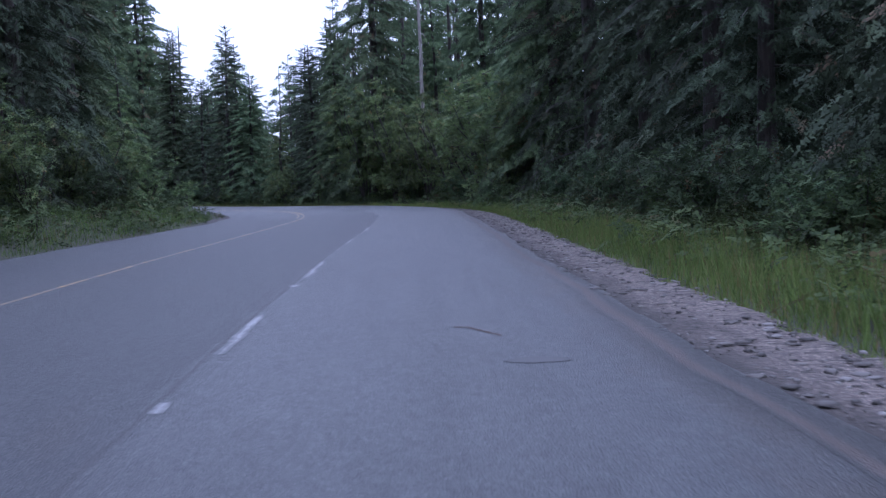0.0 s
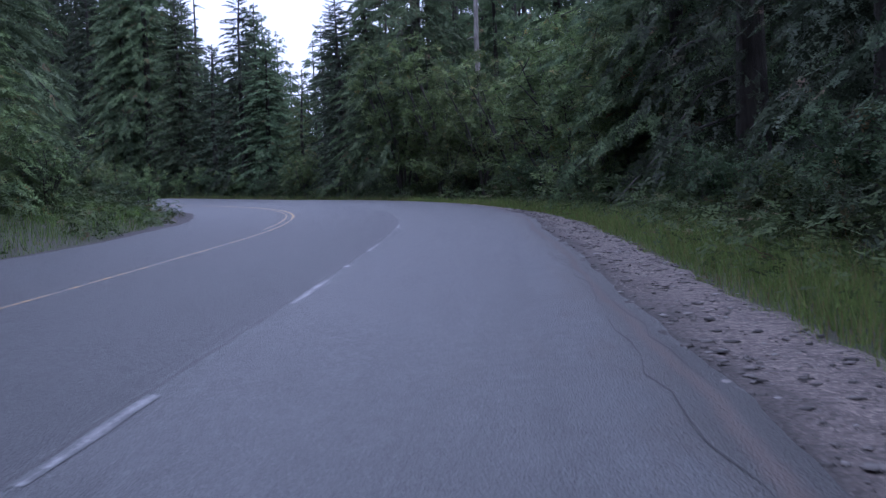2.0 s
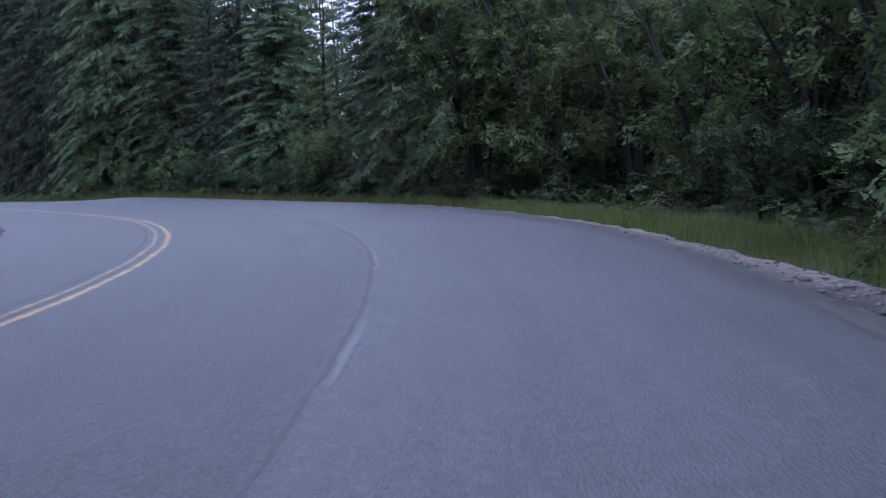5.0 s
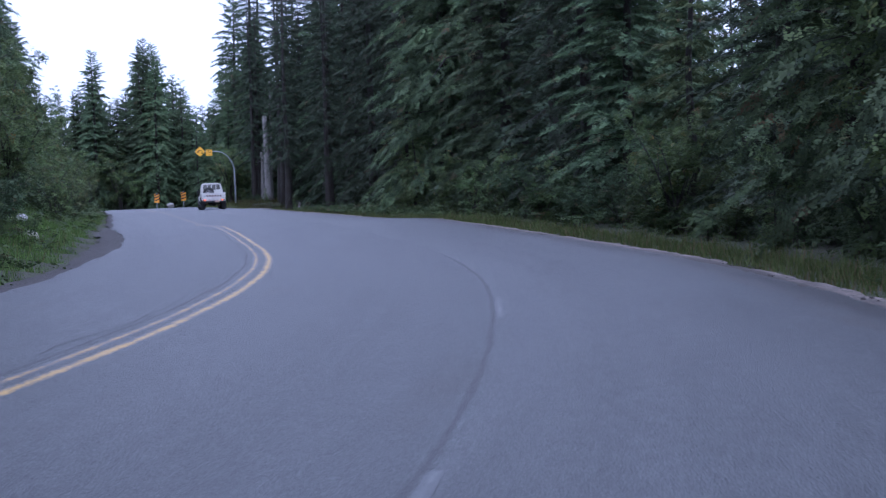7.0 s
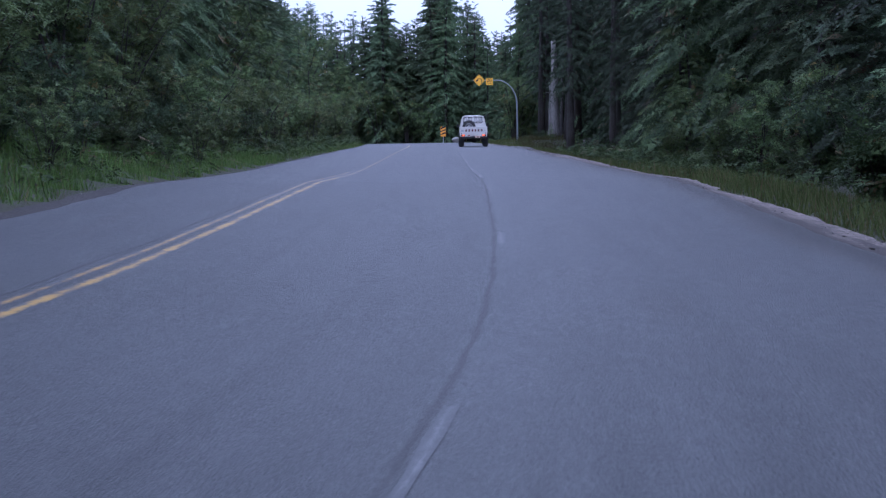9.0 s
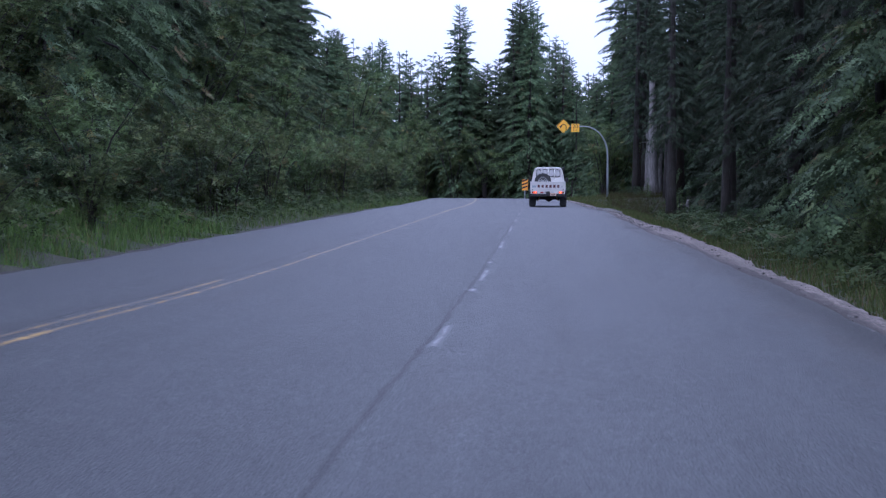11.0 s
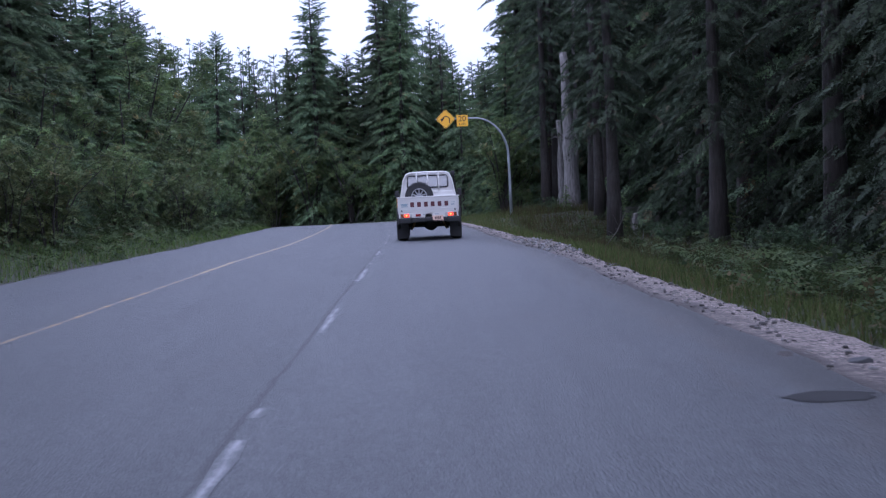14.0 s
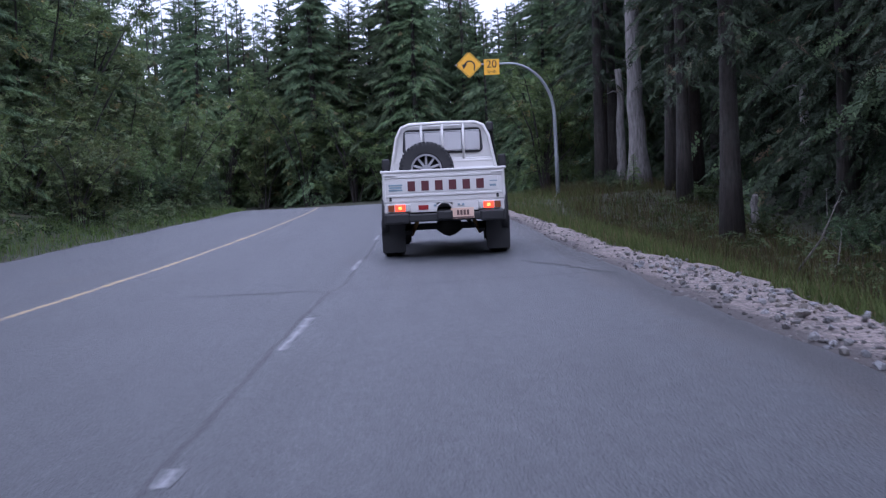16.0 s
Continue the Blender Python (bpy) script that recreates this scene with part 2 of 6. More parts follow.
def bark_material(name, dark, light, lichen=0.3):
    g = Graph(name)
    at = g.coords("Object", (1, 1, 0.14))
    n, big = g.noise(at, 14, 6, 0.65), g.noise(g.coords(), 1.1, 4)
    c = g.ramp(n, (0.35, dark), (0.65, light))
    c = g.mix(g.level(big, 0.5, 0.75, 0.0, lichen), c, (0.10, 0.105, 0.09))
    g.bump(n, 0.9, 0.05)
    return g.done(c, 0.9)


def rock_material(name="mixed_broken_rock", pale=0.0):
    g = Graph(name)
    at, info = g.coords(), g.nodes.new("ShaderNodeObjectInfo")
    n, m = g.noise(at, 5, 6, 0.6), g.noise(at, 40, 4)
    base = g.ramp(info.outputs["Random"], (0.0, (0.10, 0.097, 0.094)), (0.35, (0.24, 0.232, 0.22)), (0.6, (0.22, 0.19, 0.15)), (0.8, (0.17, 0.178, 0.19)), (1.0, (0.33, 0.325, 0.32)))
    base = g.mix(pale, base, (0.40, 0.395, 0.385))
    c = g.mix(g.level(n, 0.4, 0.75, 0.0, 0.6), base, (0.10, 0.096, 0.092))
    c = g.mix(g.level(m, 0.55, 0.75, 0.0, 0.5), c, (0.12, 0.117, 0.115))
    g.bump(n, 0.6, 0.05)
    return g.done(c, 0.85)


def plain(name, color, rough=0.5, metal=0.0, vary=0.25, scale=8.0, bump=0.1):
    g = Graph(name)
    n = g.noise(g.coords(), scale, 5)
    c = g.mix(g.level(n, 0.35, 0.75, 0.0, vary), color, tuple(0.55 * v for v in color))
    if bump:
        g.bump(n, bump, 0.004)
    return g.done(c, rough, metal)


def lamp_material(name, color, strength, base):
    g = Graph(name)
    g.done(base, 0.25)
    g.bsdf.inputs["Emission Color"].default_value = (*color, 1)
    g.bsdf.inputs["Emission Strength"].default_value = strength
    return g.mat


ASPHALT = asphalt_material()
YELLOW = paint_material("worn_yellow_road_paint", (0.32, 0.195, 0.035), 0.48)
YELLOW_FADED = paint_material("faded_yellow_road_paint", (0.26, 0.155, 0.030), 0.46)
YELLOW_PALE = paint_material("pale_yellow_road_paint", (0.31, 0.215, 0.075), 0.49)
WHITE = paint_material("worn_white_road_paint", (0.19, 0.19, 0.195), 0.47)
WHITE_FADED = paint_material("nearly_gone_white_road_paint", (0.108, 0.108, 0.112), 0.43)
SEAM = seam_material("dark_paving_seam", (0.018, 0.018, 0.019), 0.68)
EDGE_SAND = seam_material("brown_road_sand", (0.062, 0.045, 0.038), 0.75)
TAR = plain("dark_joint_tar", (0.030, 0.030, 0.031), 0.8, 0, 0.5, 14)
GRAVEL_BROWN = gravel_material(0.36, 0.47)
GRAVEL, GRAVEL_DARK, SOIL, ROCK = gravel_material(0.6), gravel_material(0.30, 0.42), soil_material(), rock_material()
GRANITE = rock_material("whitish_granite", 0.12)
NEEDLES = leaf_material("hemlock_needles", (0.053, 0.078, 0.042), (0.124, 0.174, 0.078), (0.120, 0.085, 0.045), 0.02, through=0.2, cut="needles")
# the hemlock needles again, with forest shade put into the colour
NEEDLES_SHADED = leaf_material("shaded_hemlock_needles", (0.025, 0.035, 0.022), (0.060, 0.079, 0.044), (0.080, 0.058, 0.036), 0.02, through=0.1, cut="needles")
NEEDLES_DEEP = leaf_material("spruce_needles", (0.049, 0.073, 0.041), (0.115, 0.160, 0.077), (0.110, 0.080, 0.045), 0.02, through=0.2, cut="needles")
NEEDLES_YOUNG = leaf_material("young_fir_needles", (0.056, 0.082, 0.035), (0.134, 0.177, 0.067), (0.190, 0.113, 0.048), 0.01, through=0.12, cut="needles")
ALDER = leaf_material("alder_leaves", (0.060, 0.090, 0.036), (0.150, 0.198, 0.072), (0.224, 0.165, 0.058), 0.012, 0.35, 0.5, cut="leaves")
WILLOW = leaf_material("pale_willow_leaves", (0.064, 0.086, 0.037), (0.156, 0.180, 0.070), (0.16, 0.12, 0.06), 0.02, 0.35, cut="leaves")
UNDER = leaf_material("undergrowth_leaves", (0.026, 0.040, 0.017), (0.072, 0.096, 0.034), (0.09, 0.068, 0.036), 0.04, 0.3, cut="leaves")
SALAL = leaf_material("dark_shrub_leaves", (0.030, 0.048, 0.025), (0.072, 0.100, 0.046), (0.13, 0.09, 0.05), 0.03, 0.28, cut="leaves")
GRASS_LOW = leaf_material("short_grass_blades", (0.052, 0.076, 0.022), (0.130, 0.172, 0.054), (0.17, 0.13, 0.07), 0.14, 0.35)
GRASS = leaf_material("verge_grass_blades", (0.056, 0.082, 0.021), (0.150, 0.196, 0.052), (0.15, 0.11, 0.055), 0.16, 0.35)
OLIVE = leaf_material("olive_weed_blades", (0.034, 0.044, 0.014), (0.094, 0.112, 0.034), (0.085, 0.060, 0.028), 0.3, 0.3)
GRASS_BANK = leaf_material("bank_grass_blades", (0.048, 0.076, 0.020), (0.126, 0.182, 0.046), (0.13, 0.10, 0.05), 0.05, 0.35)
DRYSTEM = leaf_material("dry_stems", (0.022, 0.018, 0.008), (0.056, 0.043, 0.019), (0.08, 0.058, 0.028), 0.1, 0.2)
BARK = bark_material("conifer_bark", (0.012, 0.010, 0.008), (0.036, 0.029, 0.024))
BARK_RED = bark_material("cedar_bark", (0.011, 0.007, 0.005), (0.030, 0.020, 0.015), 0.08)
BARK_PALE = bark_material("bleached_dead_wood", (0.093, 0.084, 0.077), (0.223, 0.211, 0.198), 0.2)
BARK_GREY = bark_material("grey_dead_twigs", (0.05, 0.044, 0.038), (0.12, 0.108, 0.096), 0.2)

# ---- shared builders ----


def array_mesh(name, verts, *faces):
    """A mesh from an array of places and arrays of corner numbers, three or four to a face."""
    me = bpy.data.meshes.new(name)
    verts = np.asarray(verts, np.float32)
    faces = [np.asarray(f, np.int32) for f in faces if len(f)]
    sizes = np.concatenate([np.full(len(f), f.shape[1], np.int32) for f in faces])
    me.vertices.add(len(verts))
    me.vertices.foreach_set("co", verts.ravel())
    me.loops.add(int(sizes.sum()))
    me.loops.foreach_set("vertex_index", np.concatenate([f.ravel() for f in faces]))
    me.polygons.add(len(sizes))
    me.polygons.foreach_set("loop_start", np.concatenate([[0], np.cumsum(sizes)[:-1]]).astype(np.int32))
    me.update(calc_edges=True)
    return me


def leaf_uv(me):
    """Lays every three-cornered leaf out on the unit square: two corners below and the tip above."""
    uv = me.uv_layers.new(name="leaf_uv")
    uv.data.foreach_set("uv", np.tile(np.array((0, 0, 1, 0, 0.5, 1), np.float32), len(me.polygons)))
    return me


def put(name, me, material, parent=None, label="", smooth=False):
    me.materials.append(material)
    if smooth:
        me.polygons.foreach_set("use_smooth", np.ones(len(me.polygons), bool))
    ob = new(name, me)
    ob.parent = parent
    if label:
        ob["label"] = label
    return ob


def part(name, bm, material, parent, label="", smooth=False):
    me = bpy.data.meshes.new(name)
    bm.normal_update()
    bm.to_mesh(me)
    bm.free()
    return put(name, me, material, parent, label, smooth)


def box(bm, sx, sy, sz, at=(0, 0, 0), bevel=0.0, turn=None):
    m = Matrix.Translation(at) @ (turn or Matrix()) @ Matrix.Diagonal((sx, sy, sz, 1))
    made = bmesh.ops.create_cube(bm, size=1, matrix=m)["verts"]
    if bevel:
        edges = list({e for v in made for e in v.link_edges})
        bmesh.ops.bevel(bm, geom=edges, offset=bevel, segments=2, profile=0.6, affect="EDGES")
    return bm


def tube(bm, points, radii, sides=8, cap=True):
    """A pipe or limb along points, with a radius at each."""
    rings, pts = [], [Vector([float(c) for c in p]) for p in points]
    for i, p in enumerate(pts):
        d = (pts[min(i + 1, len(pts) - 1)] - pts[max(i - 1, 0)]).normalized()
        a = d.orthogonal().normalized() if i == 0 else (last - d * last.dot(d)).normalized()
        last, b = a, d.cross(a)
        r = float(radii[i] if isinstance(radii, (list, tuple)) else radii)
        rings.append([bm.verts.new(p + r * (math.cos(2 * math.pi * k / sides) * a + math.sin(2 * math.pi * k / sides) * b)) for k in range(sides)])
    for lo, hi in zip(rings, rings[1:]):
        for k in range(sides):
            bm.faces.new((lo[k], lo[(k + 1) % sides], hi[(k + 1) % sides], hi[k]))
    if cap:
        bm.faces.new(rings[0][::-1])
        bm.faces.new(rings[-1])
    return bm


def lathe(bm, profile, sides=28, axis="x", at=(0, 0, 0)):
    """Turns (radius, along) pairs round the x axis."""
    rings = []
    for r, a in profile:
        rings.append([bm.verts.new(Vector(at) + Vector((a, r * math.cos(2 * math.pi * k / sides), r * math.sin(2 * math.pi * k / sides)))) for k in range(sides)])
    for lo, hi in zip(rings, rings[1:]):
        for k in range(sides):
            bm.faces.new((lo[k], lo[(k + 1) % sides], hi[(k + 1) % sides], hi[k]))
    return bm


def slab(bm, outline, depth, at=(0, 0, 0)):
    """A plate with an outline in x and z, and its thickness along y."""
    front = [bm.verts.new(Vector(at) + Vector((x, 0, z))) for x, z in outline]
    back = [bm.verts.new(Vector(at) + Vector((x, depth, z))) for x, z in outline]
    bm.faces.new(front)
    bm.faces.new(back[::-1])
    n = len(front)
    for k in range(n):
        bm.faces.new((front[k], back[k], back[(k + 1) % n], front[(k + 1) % n]))
    bmesh.ops.recalc_face_normals(bm, faces=bm.faces)
    return bm


# ---- the road's line: headings to the left of north at distances along it ----
HEADINGS = ((-60, 12.00), (-20, 9.09), (10, 1.69), (30, 0.60), (45, 1.80), (60, 9.18), (75, 23.18), (90, 37.83), (105, 39.88),
            (125, 39.85), (150, 39.97), (170, 41.02), (190, 42.61), (208, 44.67), (222, 70.00), (250, 130.00), (290, 150.00))
STEP = 0.5
AXIS_S = np.arange(-60, 290.1, STEP)
AXIS_H = np.radians(np.interp(AXIS_S, *zip(*HEADINGS)))
AXIS_X = 5.767 - np.concatenate([[0], np.cumsum(np.sin((AXIS_H[1:] + AXIS_H[:-1]) / 2) * STEP)])
AXIS_Y = -60.715 + np.concatenate([[0], np.cumsum(np.cos((AXIS_H[1:] + AXIS_H[:-1]) / 2) * STEP)])
EDGE_R, EDGE_L, LANE = 6.0, -3.1, 2.88


def spot(s, off):
    """World x, y and heading of places off metres to the right of the centre line."""
    h = np.interp(s, AXIS_S, AXIS_H)
    return np.interp(s, AXIS_S, AXIS_X) + off * np.cos(h), np.interp(s, AXIS_S, AXIS_Y) + off * np.sin(h), h


def road_coords(x, y):
    """Distance along the road and offset to its right, for arrays of places."""
    s, off = np.zeros(len(x)), np.zeros(len(x))
    for a in range(0, len(x), 4000):
        px, py = x[a:a + 4000, None], y[a:a + 4000, None]
        i = ((px - AXIS_X) ** 2 + (py - AXIS_Y) ** 2).argmin(1)
        s[a:a + 4000] = AXIS_S[i]
        off[a:a + 4000] = (px[:, 0] - AXIS_X[i]) * np.cos(AXIS_H[i]) + (py[:, 0] - AXIS_Y[i]) * np.sin(AXIS_H[i])
    return s, off


def ripple(x, y, scale=1.0):
    """A smooth uneven height, about -1 to 1."""
    return (np.sin(x * 0.91 * scale + 1.3) * np.sin(y * 0.77 * scale + 0.4) + 0.6 * np.sin(x * 2.1 * scale - y * 1.7 * scale)
            + 0.4 * np.sin(x * 4.3 * scale + y * 3.9 * scale + 2)) / 2


def grade(s):
    """The slight fall from the start, the low crest and the fall towards the bend ahead."""
    return np.interp(s, (22, 40, 60, 86, 92, 97, 102, 106, 110, 114, 150, 162, 180, 200, 215, 240), (0.12, 0.07, 0, 0, 0.06, 0.13, 0.17, 0.10, 0.03, 0, 0, -0.09, -0.14, -0.25, -0.6, -1.4))


def ground_height(s, off):
    s, off = np.asarray(s, float), np.asarray(off, float)
    r, l = off - EDGE_R, EDGE_L - off
    dip = np.interp(s, (120, 140, 165, 182, 191), (0.05, 0.5, 0.9, 0.95, -0.25))
    right = -0.10 - np.interp(r, (0.8, 4.5, 14), (0, 1, 1.3)) * dip + np.interp(r, (6, 40), (0, 0.8))
    rise = np.interp(s, (0, 20, 60, 72, 84, 118, 135), (0.16, 0.22, 0.22, 0.14, 0.36, 0.34, 0.14))
    left = -0.10 + rise * np.interp(l, (0.5, 1.2, 3.6, 9, 30), (0, 0.5, 3.4, 7.5, 12))
    z = np.where(r > 0, right, np.where(l > 0, left, -0.14))
    x, y, _ = spot(s, off)
    hill = np.interp(np.maximum(r, l), (20, 70), (0, 5.0))
    z = z + hill + grade(s)
    rough = np.clip((np.maximum(r, l) - 1) / 4, 0, 1)
    return z + 0.12 * rough * ripple(x, y, 0.7)

# ---- the setting: ground, road, shoulders, markings ----


def build_ground():
    xs, ys = np.arange(-190, 76, 1.5), np.arange(-70, 282, 1.5)
    gx, gy = np.meshgrid(xs, ys)
    s, off = road_coords(gx.ravel(), gy.ravel())
    z = ground_height(s, off) - 0.07 * np.interp(EDGE_L - off, (0, 0.4, 2.5, 5), (0, 1, 1, 0))
    verts = np.stack([gx.ravel(), gy.ravel(), z], 1)
    n, m = len(xs), len(ys)
    i = (np.arange(m - 1)[:, None] * n + np.arange(n - 1)).ravel()
    quads = np.stack([i, i + 1, i + n + 1, i + n], 1)
    # a wide rim that carries the sheet on to the horizon
    rim = np.concatenate([np.arange(n), np.arange(1, m) * n + n - 1, (m - 1) * n + np.arange(n - 2, -1, -1), np.arange(m - 2, 0, -1) * n])
    inner, middle = verts[rim], np.array([verts[:, 0].mean(), verts[:, 1].mean(), 0])
    outer = middle + (inner - middle) * (14, 14, 0) + (0, 0, 1.5)
    a = np.arange(len(rim))
    b = (a + 1) % len(rim)
    far = np.stack([rim[a], len(verts) + a, len(verts) + b, rim[b]], 1)
    ob = put("ground", array_mesh("ground", np.concatenate([verts, outer]), quads, far[:, ::-1]), SOIL, smooth=True)
    return tagged(ob, "dark mossy forest floor beside the road", "ground", kind="structure")


def strip(name, s0, s1, step, offs, height, material, label, category, edge=None, paint=None):
    """A long sheet laid along the road; offs are its columns, height gives z, edge shifts the columns and paint gives the material's offset."""
    s = np.arange(s0, s1 + step / 2, step)
    grid_s, grid_o = np.meshgrid(s, np.asarray(offs, float), indexing="ij")
    across_ = grid_o
    if edge:
        grid_o = grid_o + edge(grid_s, grid_o)
    paint_o = paint(grid_s, across_, grid_o) if paint else grid_o
    x, y, _ = spot(grid_s, grid_o)
    verts = np.stack([x, y, height(grid_s, grid_o) + grade(grid_s)], -1).reshape(-1, 3)
    n = len(offs)
    i = (np.arange(len(s) - 1)[:, None] * n + np.arange(n - 1)).ravel()
    me = array_mesh(name, verts, np.stack([i, i + 1, i + n + 1, i + n], 1))
    uv = me.uv_layers.new(name="road_uv")
    idx = np.zeros(len(me.loops), np.int32)
    me.loops.foreach_get("vertex_index", idx)
    uv.data.foreach_set("uv", np.stack([paint_o.ravel()[idx], grid_s.ravel()[idx]], 1).astype(np.float32).ravel())
    return tagged(put(name, me, material, smooth=True), label, category, kind="structure")


def ragged(s):
    return 0.09 * np.sin(s * 0.53) + 0.05 * np.sin(s * 1.9 + 1) + 0.022 * np.sin(s * 4.3) + 0.015 * np.sin(s * 9.3)


def narrow(s):
    """How far the inner edge of the asphalt stands in from its usual line."""
    return np.interp(s, (86, 92, 98, 104, 148, 160), (0, 0.3, 0.4, 0, 0, -0.3))


def edge_right(s):
    """The outer edge of the asphalt, which wanders along the road."""
    return EDGE_R + np.interp(s, (0, 30, 45, 54, 70, 78, 86, 97, 105, 112, 122, 128, 148, 154, 165, 205), (-0.15, -0.2, -0.25, 0.05, 0.08, 0, -0.2, -0.1, 0.1, 0.38, 0.35, 0.2, 0.18, -0.05, -0.1, 0))


def verge_right(s):
    """Where the gravel ends and the grass begins."""
    return np.interp(s, (0, 50, 60, 72, 80, 88, 100, 112, 125, 132, 136, 148, 153, 157, 162, 205), (6.68, 6.75, 6.5, 6.32, 6.25, 6.2, 6.3, 6.78, 6.98, 7.02, 6.74, 6.68, 7.0, 7.0, 6.58, 6.6))


build_ground()
road_cols = [EDGE_L - 0.03, EDGE_L, -2.4, -1.6, -0.8, 0, 0.7, 1.4, 2.1, 2.85, 3.5, 4.3, 5.0, 5.5, EDGE_R, EDGE_R + 0.03]
strip("road", -58, 286, 0.25, road_cols, lambda s, o: 0.0 * s, ASPHALT, "grey weathered asphalt two-way road with a passing lane", "road",
      edge=lambda s, o: np.where(o > 5.4, 0.35 * ragged(s) * (o > 5.8) + edge_right(s) - EDGE_R, np.where(o < -3, 0.6 * ragged(s + 40) + narrow(s), 0)),
      paint=lambda s, o, moved: o + np.interp(o, (4, 6), (0, 0.25)))
for name, s0, s1, gravel, label in (("shoulder", -58, 57.42, GRAVEL_BROWN, "dark brown loose gravel shoulder along the asphalt"), ("shoulder", 57.42, 200, GRAVEL, "pale loose gravel shoulder along the asphalt")):
    strip(name, s0, s1, 0.33, [-0.6, -0.35, -0.15, 0, 0.2, 0.4, 0.6, 0.8, 1.0, 1.25],
          lambda s, o: -0.008 - 0.045 * np.clip(o - edge_right(s), 0, 2) + 0.016 * ripple(s * 3, o * 5) * (o > edge_right(s) - 0.05) - 0.05 * (o < edge_right(s) - 0.2) - 0.07 * (o > verge_right(s) + 0.12),
          gravel, label, "shoulder",
          edge=lambda s, o: np.where(o > 0.01, edge_right(s) + o * (np.maximum(verge_right(s) - edge_right(s), 0.3) + ragged(s * 1.3)), edge_right(s) + o) - o,
          paint=lambda s, o, moved: 6.25 + moved - edge_right(s))
strip("shoulder_inner", -58, 205, 0.33, [-4.2, -3.9, -3.6, -3.35, -3.05, -2.75, -2.5],
      lambda s, o: -0.008 - 0.05 * np.clip(-3.1 - o, 0, 2) + 0.012 * ripple(s * 3, o * 5) * (o < -3.1) - 0.05 * (o > -2.8) - 0.09 * (o < -4.1),
      GRAVEL_DARK, "thin strip of gravel and dirt at the road edge", "shoulder",
      edge=lambda s, o: np.where(o < -3.2, (np.interp(s, (0, 50, 56, 64, 72, 80, 90, 97, 106, 112, 160), (-0.8, -0.7, 0.7, 0.8, -0.2, -0.6, -0.5, -0.35, -0.5, -0.75, -0.7)) + ragged(s * 1.2)) * (o + 3.1), 0) + narrow(s))


def ribbon(name, x0, y0, x1, y1, z, s, o, half):
    """A strip between two lines, with road coordinates and its own 0 to 1 across."""
    n = len(s)
    verts = np.stack([np.stack([x0, y0, z], 1), np.stack([x1, y1, z], 1)], 1).reshape(-1, 3)
    i = np.arange(n - 1) * 2
    me = array_mesh(name, verts, np.stack([i, i + 1, i + 3, i + 2], 1))
    idx = np.zeros(len(me.loops), np.int32)
    me.loops.foreach_get("vertex_index", idx)
    road = np.stack([np.stack([o - half, o + half], 1).ravel(), np.repeat(s, 2)], 1)
    side = np.stack([np.tile((0.0, 1.0), n), np.zeros(2 * n)], 1)
    for layer, values in (("road_uv", road), ("across", side)):
        me.uv_layers.new(name=layer).data.foreach_set("uv", values[idx].astype(np.float32).ravel())
    return me


def marking(name, s0, s1, off, width, material, label, wobble=0.006, z=0.0015, step=0.5):
    s = np.arange(s0, s1 + 0.01, min(step, (s1 - s0)))
    o = off + wobble * np.sin(s * 1.7 + off * 9)
    x0, y0, _ = spot(s, o - width / 2)
    x1, y1, _ = spot(s, o + width / 2)
    ob = put(name, ribbon(name, x0, y0, x1, y1, z + grade(s), s, o, width / 2), material)
    return tagged(ob, label, "road marking", kind="structure")


marking("centre_line", -50, 58, 0.0, 0.09, YELLOW_FADED, "faded yellow centre line on the asphalt")
marking("centre_line", 58, 106, 0.0, 0.125, YELLOW, "worn solid yellow centre line on the asphalt")
marking("centre_line", 106, 146, 0.0, 0.09, YELLOW_FADED, "faded yellow centre line on the asphalt")
marking("centre_line", 146, 275, 0.0, 0.12, YELLOW_PALE, "worn pale yellow centre line on the asphalt")
marking("centre_line_inner", 50, 112, -0.21, 0.09, YELLOW_FADED, "faded second yellow centre line on the asphalt")
marking("centre_joint", 55, 120, -0.37, 0.09, SEAM, "dark cracked seam beside the centre line", 0.015)
def lane_strip(name, s0, s1, shift, width, material, label, z=0.003):
    """A mark that keeps to the line between the two lanes."""
    s = np.arange(s0, s1 + 0.01, min(0.5, s1 - s0))
    o = LANE + shift + 0.008 * np.sin(s * 0.9) + 0.005 * np.sin(s * 3.7)
    w = width * (1 + 0.35 * np.sin(s * 1.3) * np.sin(s * 4.1 + 1)) / 2
    x0, y0, _ = spot(s, o - w)
    x1, y1, _ = spot(s, o + w)
    return tagged(put(name, ribbon(name, x0, y0, x1, y1, z + grade(s), s, o, w), material), label, "road marking", kind="structure")


for s0, s1, shift in ((-40, 46, -0.05), (47, 155.1, -0.05), (155.7, 200, 0.05)):
    lane_strip("lane_joint", s0, s1, shift, 0.09, SEAM, "dark longitudinal asphalt seam between the lanes", 0.0015)
